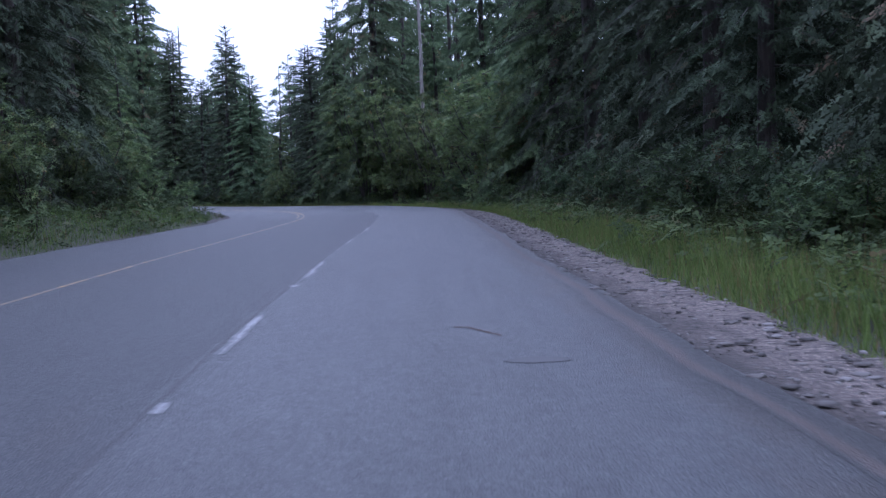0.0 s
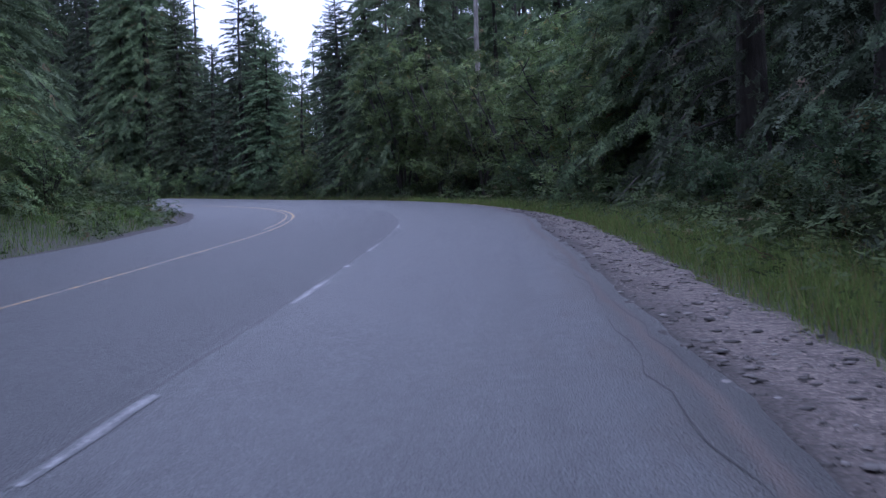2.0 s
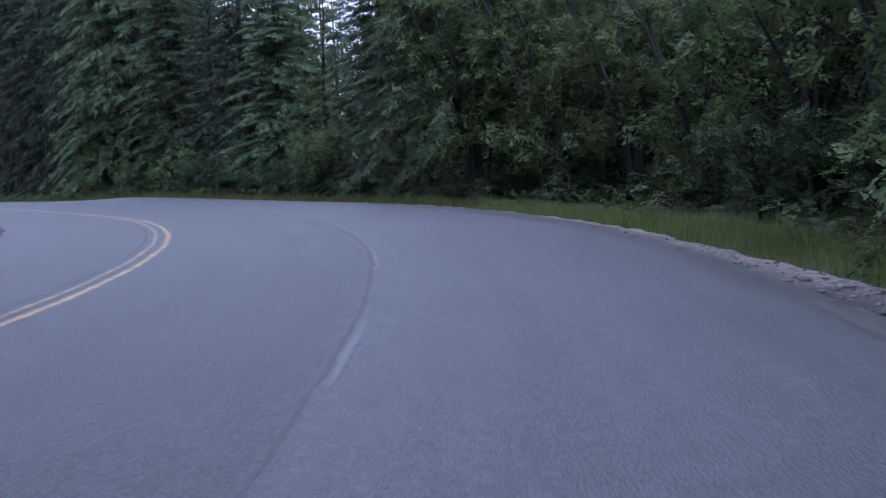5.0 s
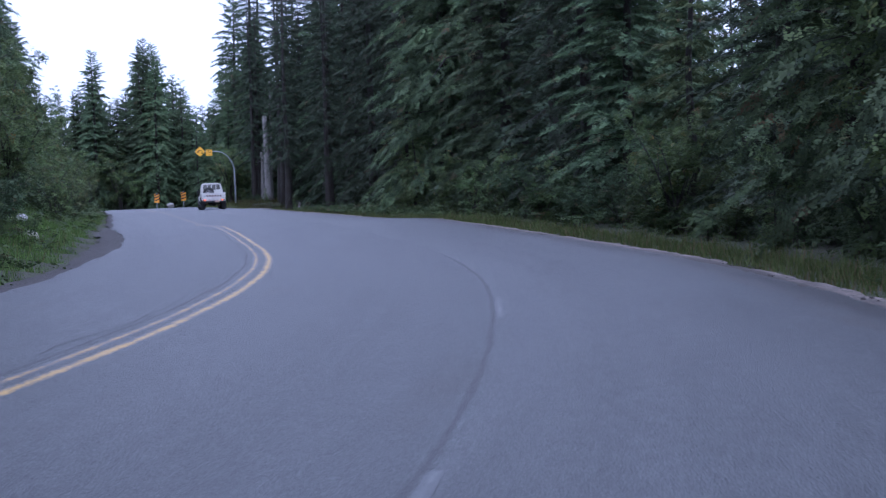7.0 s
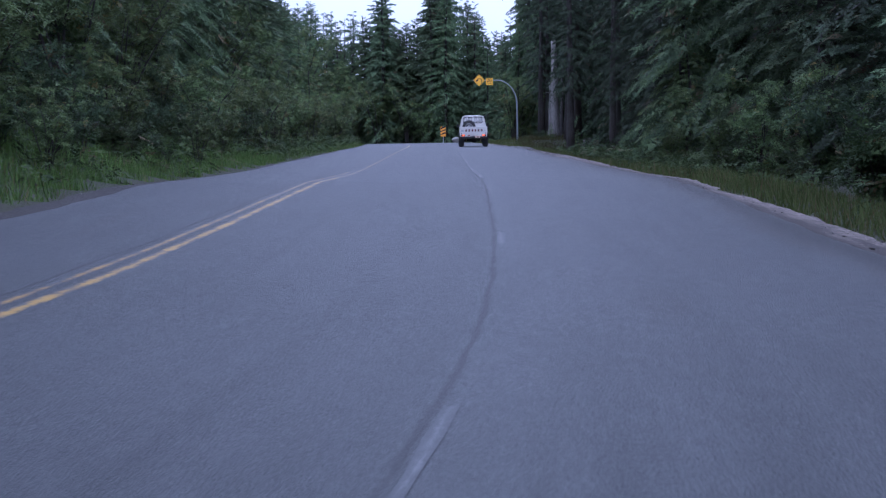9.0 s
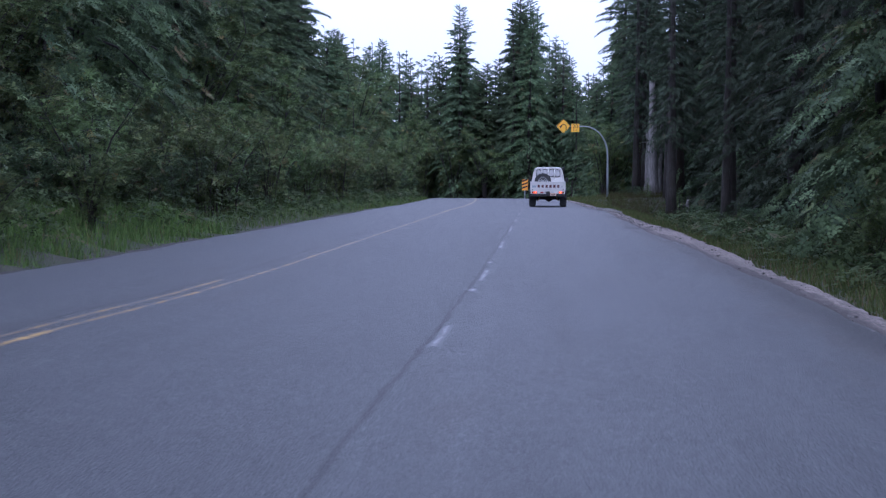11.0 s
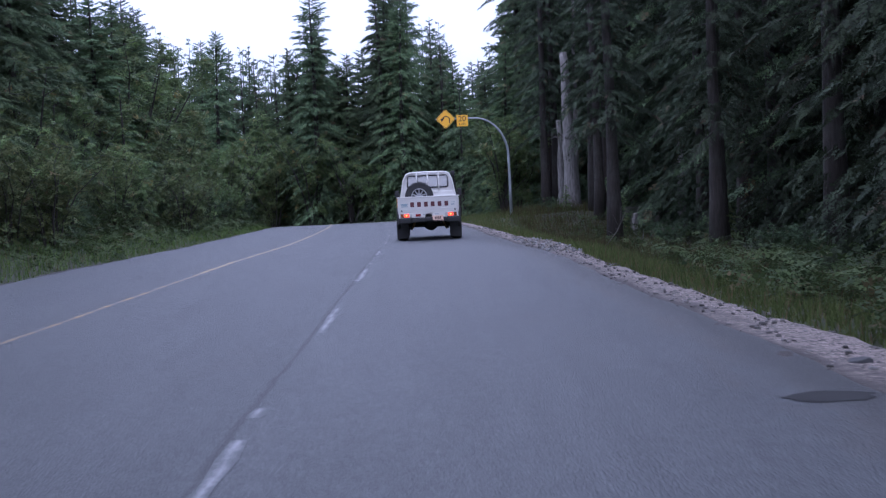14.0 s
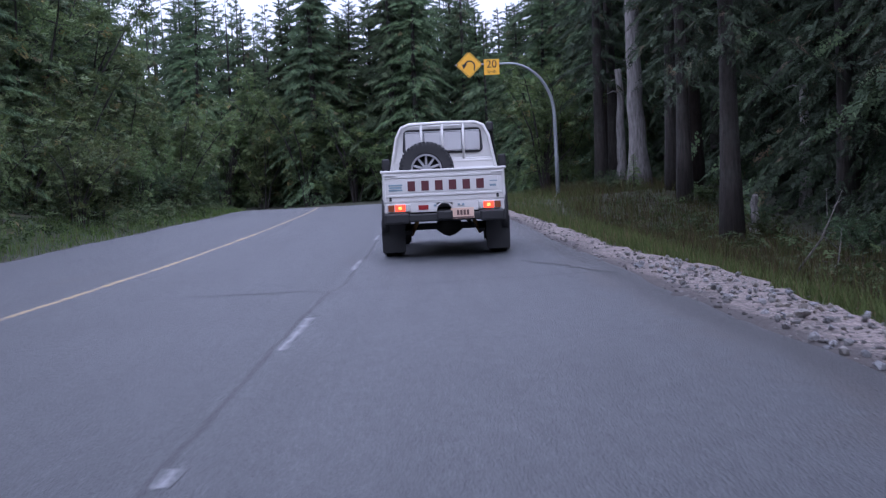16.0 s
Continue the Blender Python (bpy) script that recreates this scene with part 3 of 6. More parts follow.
for first, last in ((2.0, 4.6), (9.8, 12.4), (16.65, 19.7), (25.2, 27.2), (32.0, 34.5), (39.6, 41.7), (47.6, 49.9), (54.4, 56.9), (61.4, 64.1), (68.0, 69.6), (75.2, 77.6), (83.2, 85.0), (91.0, 92.4), (98.4, 100.6),
                    (105.2, 107.0), (112.3, 114.7), (120.1, 122.8), (127.6, 130.2), (135.1, 137.8), (142.5, 145.1), (150.5, 152.8), (158.2, 160.6), (166.0, 168.4), (174, 176.4), (182, 184.4), (190, 192.4), (198, 200.4)):
    faint = 52 < first < 102
    dash = lane_strip("lane_dash", first, last, 0.015, 0.065 if faint else 0.085, WHITE_FADED if faint else WHITE, "worn white lane dash on the asphalt")
    tagged(dash, group="white lane dashes")
for first in (7.6, 15.25, 23.0, 36.4, 44.2, 110.6, 115.85, 130.75, 142.05, 146.75):
    dash = lane_strip("lane_dash", first, first + 0.32, 0.0, 0.10, WHITE, "short worn white mark between lane dashes")
    tagged(dash, group="short white marks")


def edge_sand(s0, s1, width):
    """Brown sand swept against the ragged edge of the asphalt."""
    s = np.arange(s0, s1, 0.5)
    o, w = edge_right(s) - 0.14 + 0.35 * ragged(s), width * (1 + 0.3 * np.sin(s * 0.7) * np.sin(s * 0.23)) / 2
    x0, y0, _ = spot(s, o - w)
    x1, y1, _ = spot(s, o + w)
    ob = put("edge_sand", ribbon("edge_sand", x0, y0, x1, y1, 0.0015 + grade(s), s, np.full_like(s, EDGE_R + 0.10), w), EDGE_SAND)
    tagged(ob, "brown sand swept along the asphalt edge", "sand", kind="structure")


edge_sand(-40, 57, 0.18)


def crack(name, points, width, label, material=TAR, jitter=0.05, category="crack"):
    """A thin dark crack along (s, off) points, broken up by small bends."""
    rng, line = random.Random(len(points) * 7 + int(points[0][0])), []
    for (s0, o0), (s1, o1) in zip(points, points[1:]):
        for k in range(8):
            f = k / 8
            line.append((s0 + (s1 - s0) * f + rng.uniform(-jitter, jitter), o0 + (o1 - o0) * f + rng.uniform(-jitter, jitter)))
    verts = []
    for k, (s, o) in enumerate(line):
        w = width * rng.uniform(0.4, 1.2) * (0.2 if k in (0, len(line) - 1) else 1)
        for d in (-w / 2, w / 2):
            x, y, _ = spot(s + d, o + 0.3 * d)
            verts.append((x, y, 0.0045 + float(grade(s))))
    i = np.arange(len(line) - 1) * 2
    ob = put(name, array_mesh(name, verts, np.stack([i, i + 1, i + 3, i + 2], 1)), material)
    return tagged(ob, label, category, kind="structure")


crack("pavement_crack", [(154.9, 0.1), (155.2, 1.4), (155.2, 2.9), (155.4, 3.5), (155.9, 5.0), (156.0, 5.7)], 0.04, "thin dark crack across the asphalt")
crack("pavement_crack", [(158.6, 5.0), (157.4, 5.4), (156.4, 5.6), (155.6, 5.9)], 0.10, "jagged dark crack in the asphalt by the shoulder")
crack("pavement_crack", [(23.0, 5.62), (28.0, 5.50), (33.0, 5.56), (38.0, 5.48), (44.0, 5.60), (50.0, 5.70)], 0.03, "long ragged crack along the asphalt edge")
crack("pavement_crack", [(27.0, 5.72), (32.0, 5.66), (36.0, 5.70), (41.0, 5.64)], 0.03, "short ragged crack along the asphalt edge")
crack("pavement_crack", [(84.0, -0.55), (80.0, -0.6), (76.0, -0.45), (72.0, -0.6)], 0.05, "fine crack beside the centre line")


def stain(s, off, length, width, material):
    n = 30
    turn = [2 * math.pi * k / n for k in range(n)]
    swell = [1 + 0.10 * math.sin(2 * a + s) + 0.07 * math.sin(5 * a + off) + 0.05 * math.sin(9 * a) for a in turn]
    verts = [spot(s, off)[:2]] + [spot(s + length * math.sin(a) * r, off + width * math.cos(a) * r)[:2] for a, r in zip(turn, swell)]
    tri = [(0, 1 + k, 1 + (k + 1) % n) for k in range(n)]
    ob = put("road_stain", array_mesh("road_stain", [(x, y, 0.004 + float(grade(s))) for x, y in verts], tri), material)
    return tagged(ob, "dark oily stain on the asphalt", "stain", kind="structure")


STAIN = plain("dark_road_patch", (0.010, 0.0095, 0.0095), 0.95, 0, 0.4, 6)
SMEAR = plain("faint_road_stain", (0.036, 0.036, 0.038), 0.6, 0, 0.5, 9)
crack("road_smear", [(10.76, 4.44), (10.70, 4.54), (10.50, 4.60), (10.2, 4.71), (10.1, 4.74)], 0.06, "brown smear of dried mud on the asphalt", plain("dried_mud", (0.045, 0.030, 0.022), 0.9, 0, 0.4, 20), 0.006, "stain")
stain(8.85, 4.86, 0.13, 0.18, SMEAR)
stain(130.55, 5.93, 0.16, 0.26, STAIN)
for at, off, length, width in ((127.3, 3.88, 0.14, 0.035), (126.8, 3.90, 0.09, 0.03), (125.5, 3.97, 0.06, 0.04), (125.9, 3.93, 0.05, 0.03)):
    stain(at, off, length, width, SMEAR)

# ---- vegetation builders ----
UP = np.array((0, 0, 1.0))


def unit(v):
    return v / (np.linalg.norm(v, axis=-1, keepdims=True) + 1e-9)


def fronds(base, way, side, length, width, sag=0.0):
    """Three-cornered leaves or sprays: two corners at the twig and a tip each."""
    l, w = length[:, None], width[:, None] / 2
    tip = base + way * l - UP * (sag * l)
    verts = np.stack([base + side * w, base - side * w, tip], 1).reshape(-1, 3)
    return verts, np.arange(len(verts)).reshape(-1, 3)


def branch_frame(rng, height, low, reach, count, power=0.8, thin=0.0):
    """The branches of a conifer: foot heights, headings, lengths and slopes."""
    u = (np.arange(count) + rng.random(count)) / count
    z = low + (height - low) * u ** 0.92 * 0.985
    rel = 1 - (z - low) / (height - low)
    length = (reach * rel ** power * (0.6 + 0.55 * rng.random(count)) + 0.18) * (1 - thin * rng.random(count))
    az = np.arange(count) * 2.39996 + rng.normal(0, 0.35, count)
    out = np.stack([np.cos(az), np.sin(az), 0 * az], 1)
    rise = np.interp(rel, (0, 0.3, 1), (0.75, 0.25, 0.02)) + rng.normal(0, 0.12, count)
    droop = np.interp(rel, (0, 0.3, 1), (0.1, 0.4, 0.62)) + rng.normal(0, 0.08, count)
    return z, out, length, rise, droop


def crown_parts(rng, frame_, per_side, spray_size=1.0, wide=0.6, hang=0):
    """Needle sprays on both sides of every branch, lying nearly flat in its plane, and a curtain of sprays that hangs from it."""
    z, out, length, rise, droop = frame_
    n = len(z)
    groups = []
    for sign, many in ((1, per_side), (-1, per_side), (0, hang)):
        if not many:
            continue
        t = (np.arange(many)[None] + rng.random((n, many))) / many * 0.9 + 0.1
        tt = t.ravel()
        o, L = np.repeat(out, many, 0), np.repeat(length, many)
        e, d, zz = np.repeat(rise, many), np.repeat(droop, many), np.repeat(z, many)
        side0 = np.cross(UP, o)
        aside = (sign or rng.normal(0, 0.5, len(tt))) * L * 0.26 * (1.12 - tt) * rng.random(len(tt))
        base = o * (L * tt)[:, None] + side0 * aside[:, None] + UP * (zz + L * (e * tt - d * tt ** 2) - 0.22 * np.abs(aside))[:, None]
        size = (L * 0.30 * (1.15 - tt) * (0.7 + 0.6 * rng.random(len(tt))) + 0.24) * spray_size
        size = np.clip(size, 0.14, 0.74 * spray_size) * np.clip(0.45 + L / 3.0, 0.45, 1.0)
        if sign:
            way = unit(o * 0.75 + sign * side0 * (0.8 - 0.45 * tt)[:, None] - UP * (0.08 + 0.40 * rng.random(len(tt)))[:, None] + UP * (e - 2 * d * tt)[:, None] * 0.45 + rng.normal(0, 0.14, (len(tt), 3)))
            side = unit(np.cross(way, UP + rng.normal(0, 1.2, (len(tt), 3))))
        else:
            way = unit(o * 0.5 - UP * (0.25 + 0.45 * rng.random(len(tt)))[:, None] + side0 * rng.normal(0, 0.6, (len(tt), 1)))
            side = unit(np.cross(way, rng.normal(0, 1, (len(tt), 3)) * (1, 1, 0.3)))
        groups.append((base, way, side, size))
    base, way, side, size = (np.concatenate(a) for a in zip(*groups))
    return fronds(base, way, side, size * 1.15, size * wide, 0.10)


def trunk_mesh(rng, height, foot, bend=0.25, sides=9, frame_=None, boughs=0):
    bm = bmesh.new()
    n = 9
    pts = [(bend * math.sin(k * 0.9 + rng.random()) * (k / n) * 0.5, bend * math.cos(k * 0.7) * (k / n) * 0.4, height * (k / n) ** 1.15 - 0.35 * (k == 0)) for k in range(n + 1)]
    radii = [foot * (1.35 if k == 0 else 1.12 if k == 1 else 1) * (1 - 0.93 * k / n) + 0.012 for k in range(n + 1)]
    tube(bm, pts, radii, sides)
    if frame_ is not None:
        z, out, length, rise, droop = (a.tolist() for a in frame_)
        for k in range(0, len(z), max(1, len(z) // max(boughs, 1))):
            o = Vector(out[k])
            path = [o * (length[k] * t) + Vector((0, 0, z[k] + length[k] * (rise[k] * t - droop[k] * t * t))) for t in (0, 0.5, 0.92)]
            w = 0.012 + 0.011 * length[k]
            tube(bm, path, [w, w * 0.6, w * 0.15], 3, cap=False)
    me = bpy.data.meshes.new("trunk")
    bm.to_mesh(me)
    bm.free()
    return me


def conifer(name, seed, height, low, reach, count, per_side, needles, bark, label, foot=None, thin=0.0, power=0.8, size=1.0, wide=0.6, hang=0):
    rng = np.random.default_rng(seed)
    frame_ = branch_frame(rng, height, low, reach, count, power, thin)
    tree = tagged(new(name), label, "tree")
    put("trunk", trunk_mesh(rng, height, foot or height * 0.012 + 0.05, frame_=frame_ if height > 8 else None, boughs=int(count * 0.2)), bark, tree, smooth=True)
    put("crown", leaf_uv(array_mesh("crown", *crown_parts(rng, frame_, per_side, size, wide, hang))), needles, tree)
    return tree


def leafy(name, seed, height, spread, leaves, leaf, material, label, category="shrub", stems=7):
    """A broadleaf shrub or young tree: several leaning stems, twigs and many single leaves in loose clumps."""
    rng = np.random.default_rng(seed)
    plant = tagged(new(name), label, category)
    bm, tips = bmesh.new(), []
    for k in range(stems):
        a, lean, h = rng.random() * 6.28, rng.random() ** 0.6, height * (0.55 + 0.45 * rng.random())
        top = np.array((math.cos(a) * spread * lean, math.sin(a) * spread * lean, h))
        pts = [(0.12 * math.cos(a), 0.12 * math.sin(a), -0.25)] + [tuple(top * (f ** 1.3, f ** 1.3, f) + rng.normal(0, 0.04 * height * f, 3) * (1, 1, 0.2)) for f in (0.3, 0.6, 0.85, 1)]
        r = 0.010 * height + 0.008
        tube(bm, pts, [r, r * 0.8, r * 0.55, r * 0.3, r * 0.12], 3, cap=False)
        for f in np.linspace(0.25, 1.0, 5):
            p = np.array([np.interp(f, (0, 0.3, 0.6, 0.85, 1), [q[c] for q in pts]) for c in range(3)])
            for _ in range(1 + (f > 0.5)):
                b = rng.random() * 6.28
                q = p + np.array((math.cos(b), math.sin(b), 0.35 * rng.normal() + 0.15)) * spread * (0.22 + 0.4 * rng.random()) * (1.15 - 0.6 * f)
                tube(bm, [tuple(p), tuple(q)], [r * 0.3, r * 0.08], 3, cap=False)
                tips.append((p, q))
    part("stem", bm, BARK, plant, smooth=True)
    tips = np.array(tips)
    pick = rng.integers(0, len(tips), leaves)
    f = rng.random((leaves, 1)) ** 0.6
    base = tips[pick, 0] * (1 - f) + tips[pick, 1] * f + rng.normal(0, 0.045 * height ** 0.5, (leaves, 3))
    base[:, 2] = np.maximum(base[:, 2], 0.03)
    way = unit(rng.normal(0, 1, (leaves, 3)) * (1, 1, 0.55) - UP * 0.25)
    side = unit(np.cross(way, unit(UP + rng.normal(0, 0.5, (leaves, 3)))))
    size = leaf * (0.65 + 0.7 * rng.random(leaves))
    v, q = fronds(base, way, side, size, size * 0.85, 0.1)
    put("foliage", leaf_uv(array_mesh("foliage", v, q)), material, plant)
    return plant


# ---- kinds of tree, each built once ----
EDGE_LABEL = "dark green hemlock with drooping boughs down to the verge"
edge_kinds = [conifer("conifer_tree", 11 + k, h, 0.3, r, int(n * 1.25), 16, NEEDLES if k % 3 else NEEDLES_DEEP, BARK, EDGE_LABEL, power=p, size=0.70, wide=0.9, hang=12)
              for k, (h, r, n, p) in enumerate(((19, 3.5, 125, 0.6), (22, 3.8, 135, 0.55), (16, 3.2, 112, 0.65), (24, 3.7, 140, 0.5)))]
# hemlocks whose needle colour is darkened to stand for shade
shaded_kinds = [conifer("conifer_tree", 21 + k, h, 0.3, r, int(n * 1.15), 15, NEEDLES_SHADED, BARK, "hemlock with heavy boughs beside the verge, needles darkened to stand for shade", power=p, size=0.66, wide=0.8, hang=9)
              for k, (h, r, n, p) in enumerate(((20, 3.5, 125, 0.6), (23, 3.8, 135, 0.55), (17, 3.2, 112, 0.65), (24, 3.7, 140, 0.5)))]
young_kinds = [conifer("young_conifer", 31 + k, h, 0.15, r, n, 15, NEEDLES_YOUNG, BARK, "fresh green young fir at the forest edge", power=0.9, size=0.75, wide=0.7)
               for k, (h, r, n) in enumerate(((5.2, 1.5, 56), (7.4, 1.9, 66), (3.4, 1.15, 44)))]
plain_kinds = [conifer("conifer_tree", 51 + k, h, low, r, n, 10, NEEDLES_DEEP if k % 2 else NEEDLES, BARK, "tall narrow conifer standing in the forest", power=p, thin=0.15, size=1.0, wide=1.0, hang=8)
               for k, (h, low, r, n, p) in enumerate(((17, 0.8, 3.6, 84, 0.75), (20, 1.0, 3.9, 92, 0.8), (15, 0.5, 3.3, 76, 0.8), (18, 1.2, 3.4, 80, 0.85)))]
# these crowns too have shade put into the needle colour
pole_kinds = [conifer("conifer_tree", 71 + k, h, low, r, int(n * 1.2), 14, NEEDLES_SHADED, BARK_RED if k % 2 else BARK, "conifer with a bare dark lower trunk", foot=ft, power=0.6, thin=0.3, size=0.66, wide=0.75, hang=7)
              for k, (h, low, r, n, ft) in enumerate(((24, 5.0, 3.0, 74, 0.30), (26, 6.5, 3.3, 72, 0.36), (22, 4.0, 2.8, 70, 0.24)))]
alder_kinds = [leafy("alder_tree", 91 + k, h, r, n, 0.33, ALDER, "leafy green alder leaning over the verge", "tree", st)
               for k, (h, r, n, st) in enumerate(((5.6, 2.3, 1900, 9), (4.3, 2.0, 1500, 9), (7.0, 2.6, 2200, 10)))]
bush_kinds = [leafy("bush", 111 + k, h, r, n, 0.24, m, lab, "shrub", 8)
              for k, (h, r, n, m, lab) in enumerate(((1.7, 1.1, 620, SALAL, "low green bush on the roadside bank"), (2.4, 1.4, 800, WILLOW, "pale green willow bush on the bank"),
                                                     (1.1, 0.8, 480, UNDER, "small leafy shrub in the verge"), (2.9, 1.5, 950, ALDER, "tall green bush on the roadside bank")))]
PROTOTYPES = edge_kinds + shaded_kinds + young_kinds + plain_kinds + pole_kinds + alder_kinds + bush_kinds
used = set()
# the two chevron signs stand clear of branches as seen from the bend
CHEVRONS = ((224.0, 11.5), (223.5, 15.0))


def plant(kind, s, off, size=1.0, turn=0.0, sink=0.0, lean=0.0, group="roadside forest", wide=1.0):
    """Sets one plant of a kind on the ground at a place along the road."""
    x, y, _ = spot(s, off)
    for cs, co in CHEVRONS:
        cx, cy, _ = spot(cs, co)
        a, b = Vector((float(cx) + 7.0, float(cy) - 73.0)), Vector((float(x) + 7.0, float(y) - 73.0))
        if b.length < a.length + 1.0 and s > 200 and off > 0 and abs(a.normalized().cross(b)) < 3.0 * max(size, 0.8):
            return None
    z = float(ground_height(s, off)) - sink
    m = Matrix.Translation((float(x), float(y), z)) @ Euler((lean, 0, turn)).to_matrix().to_4x4() @ Matrix.Diagonal((size * wide, size * wide, size, 1))
    if kind not in used:
        used.add(kind)
        kind.matrix_basis = m
        ob = kind
    else:
        keep = kind.scale.copy()
        ob = copy_thing(kind, m @ Matrix.Diagonal((1 / keep[0], 1 / keep[1], 1 / keep[2], 1)))
    return tagged(ob, group=group)


# ---- the forest: heights follow the open sky seen down the road ----
WINDOW_START = ((0.1, 4.8), (4.33, 4.63, 5.39, 5.63, 5.85, 6.11, 6.44, 6.67, 7.07, 7.33, 7.47, 7.71, 7.91, 8.35, 8.66, 8.88, 9.27, 9.37, 9.56, 10.19, 10.58, 10.89, 11.55, 11.6, 11.65, 11.97, 11.99, 12.5, 12.63, 12.75),
                (7.8, 7.7, 7.2, 6.4, 5.4, 5.2, 5.9, 7.0, 5.6, 5.2, 6.2, 5.0, 3.6, 4.3, 5.3, 5.8, 6.5, 7.6, 6.5, 5.9, 5.5, 4.3, 4.4, 5.9, 7.5, 4.9, 5.8, 6.2, 7.0, 8.0))
WINDOW_BEND = ((-3.7, 63.8), (35.02, 35.24, 35.38, 35.61, 35.77, 36.06, 36.28, 36.62, 37.07, 37.27, 37.47, 37.62, 37.95, 38.28, 38.47, 38.76, 39.02, 39.42, 39.58, 39.82, 40.16, 40.48, 40.6, 40.8, 41.05, 41.52, 42.03, 42.05, 42.61, 43.25, 44.1),
                (8.2, 7.5, 6.6, 5.6, 4.7, 3.6, 3.9, 4.4, 4.9, 5.9, 6.7, 6.0, 6.5, 7.1, 8.0, 6.8, 6.1, 5.2, 4.2, 3.9, 4.3, 4.7, 5.7, 6.4, 5.0, 4.6, 5.0, 5.6, 5.7, 6.4, 7.2))
WINDOW_STRAIGHT = ((-28.1, 103.7), (36.82, 36.98, 37.23, 37.5, 37.98, 38.28, 38.49, 41.44, 41.76, 42.04, 42.4, 43.03, 43.35, 43.65, 43.9, 44.27, 44.5, 44.87, 45.23, 45.62, 45.98, 46.45, 46.94, 47.61, 47.99, 48.63, 49.14, 49.82, 50.16, 50.78, 51.1, 51.69, 52.18, 52.39),
                (7.7, 6.5, 4.8, 4.3, 4.5, 5.1, 7.7, 7.9, 5.9, 4.9, 5.4, 5.0, 6.2, 7.9, 7.9, 6.0, 5.3, 5.1, 5.5, 5.0, 5.1, 5.7, 5.6, 7.1, 6.7, 6.2, 5.4, 6.7, 7.1, 6.7, 7.5, 7.8, 7.5, 8.1))
WINDOW_END = ((-36.8, 114.2), (36.64, 37.15, 37.9, 38.24, 38.91, 41.69, 42.29, 42.69, 43.09, 43.61, 43.86, 44.14, 44.38, 44.88, 45.15, 45.38, 46.15, 46.83, 47.32, 47.92, 48.47, 48.83, 49.33, 49.62, 50.17, 50.63, 50.94, 51.16, 51.9, 52.08, 52.3, 52.67, 52.96, 53.45),
                (8.4, 5.3, 5.0, 5.8, 8.5, 8.6, 5.4, 5.7, 5.1, 6.0, 8.0, 8.7, 8.7, 6.1, 5.6, 5.8, 5.3, 6.2, 6.0, 6.2, 8.1, 7.0, 6.7, 5.7, 7.5, 6.9, 7.8, 7.9, 7.3, 8.4, 8.6, 8.2, 7.1, 8.9))
SKY_WINDOWS = (WINDOW_START, WINDOW_BEND, WINDOW_STRAIGHT, WINDOW_END)


def tallest(s, off):
    """How tall a tree may stand at a place and still leave the sky open down the road."""
    x, y, _ = spot(s, off)
    best = 99.0
    for (ex, ey), bearings, rises in SKY_WINDOWS:
        b, d = math.degrees(math.atan2(-(x - ex), y - ey)), math.hypot(x - ex, y - ey)
        for near in (b - 0.35, b, b + 0.35):
            if bearings[0] < near < bearings[-1] and d > 10:
                best = min(best, 1.1 + d * math.tan(radians(float(np.interp(near, bearings, rises)))) - float(ground_height(s, off)))
    return best


FRONT_R = ((0, 11.0), (45, 10.8), (56, 9.9), (72, 10.6), (84, 9.6), (100, 9.9), (112, 10.8), (140, 11.0), (152, 12.0), (205, 13.5), (290, 13))
FRONT_L = ((0, -8.2), (60, -8.2), (75, -8.6), (120, -9.4), (150, -9.2), (205, -9.5), (225, -12), (290, -12))


def front(s, side):
    return float(np.interp(s, *zip(*(FRONT_R if side > 0 else FRONT_L))))


rnd = random.Random(5)


def fitted(kinds, heights, s, off, lo=0.8, hi=1.15, group="roadside forest"):
    """A tree of one of the kinds, made small enough for its place; a young fir or nothing where it would be tiny."""
    k = rnd.randrange(len(kinds))
    size = rnd.uniform(lo, hi)
    room = tallest(s, off) * rnd.uniform(1.02, 1.22)
    turn = rnd.uniform(0, 6.28)
    if room < 4:
        if room > 1.2:
            plant(young_kinds[2], s, off, room / 3.4, turn, group=group)
        return
    if room < 8 and heights[k] * size > room:
        j = 1 if room > 5.5 else 0
        plant(young_kinds[j], s, off, min(1.15, room / (5.2, 7.4)[j]), turn, group=group)
        return
    final = min(size, room / heights[k])
    plant(kinds[k], s, off, final, turn, lean=rnd.uniform(-0.02, 0.02), group=group, wide=float(np.interp(final, (0.4, 0.85), (1.7, 1.0))))


EDGE_H, PLAIN_H, POLE_H = (19, 22, 16, 24), (17, 20, 15, 18), (24, 26, 22)
s = 15.0
while s < 212:
    for side in (1, -1):
        at = s + rnd.uniform(-1.2, 1.2)
        off = front(at, side) + side * rnd.uniform(0.2, 1.9)
        if side > 0 and at > 150:
            continue
        if side > 0 and 58 < at < 79:
            continue
        if side > 0 and at > 126:
            plant(pole_kinds[0] if int(at) % 3 == 0 else shaded_kinds[int(at) % 4], at, off + 1.0, rnd.uniform(0.85, 1.1), rnd.uniform(0, 6.28))
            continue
        # stretches where the trees take the needles with shade in their colour
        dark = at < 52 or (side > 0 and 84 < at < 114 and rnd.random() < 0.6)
        fitted(shaded_kinds if dark else edge_kinds, EDGE_H, at, off)
    s += 3.9
s = 12.0
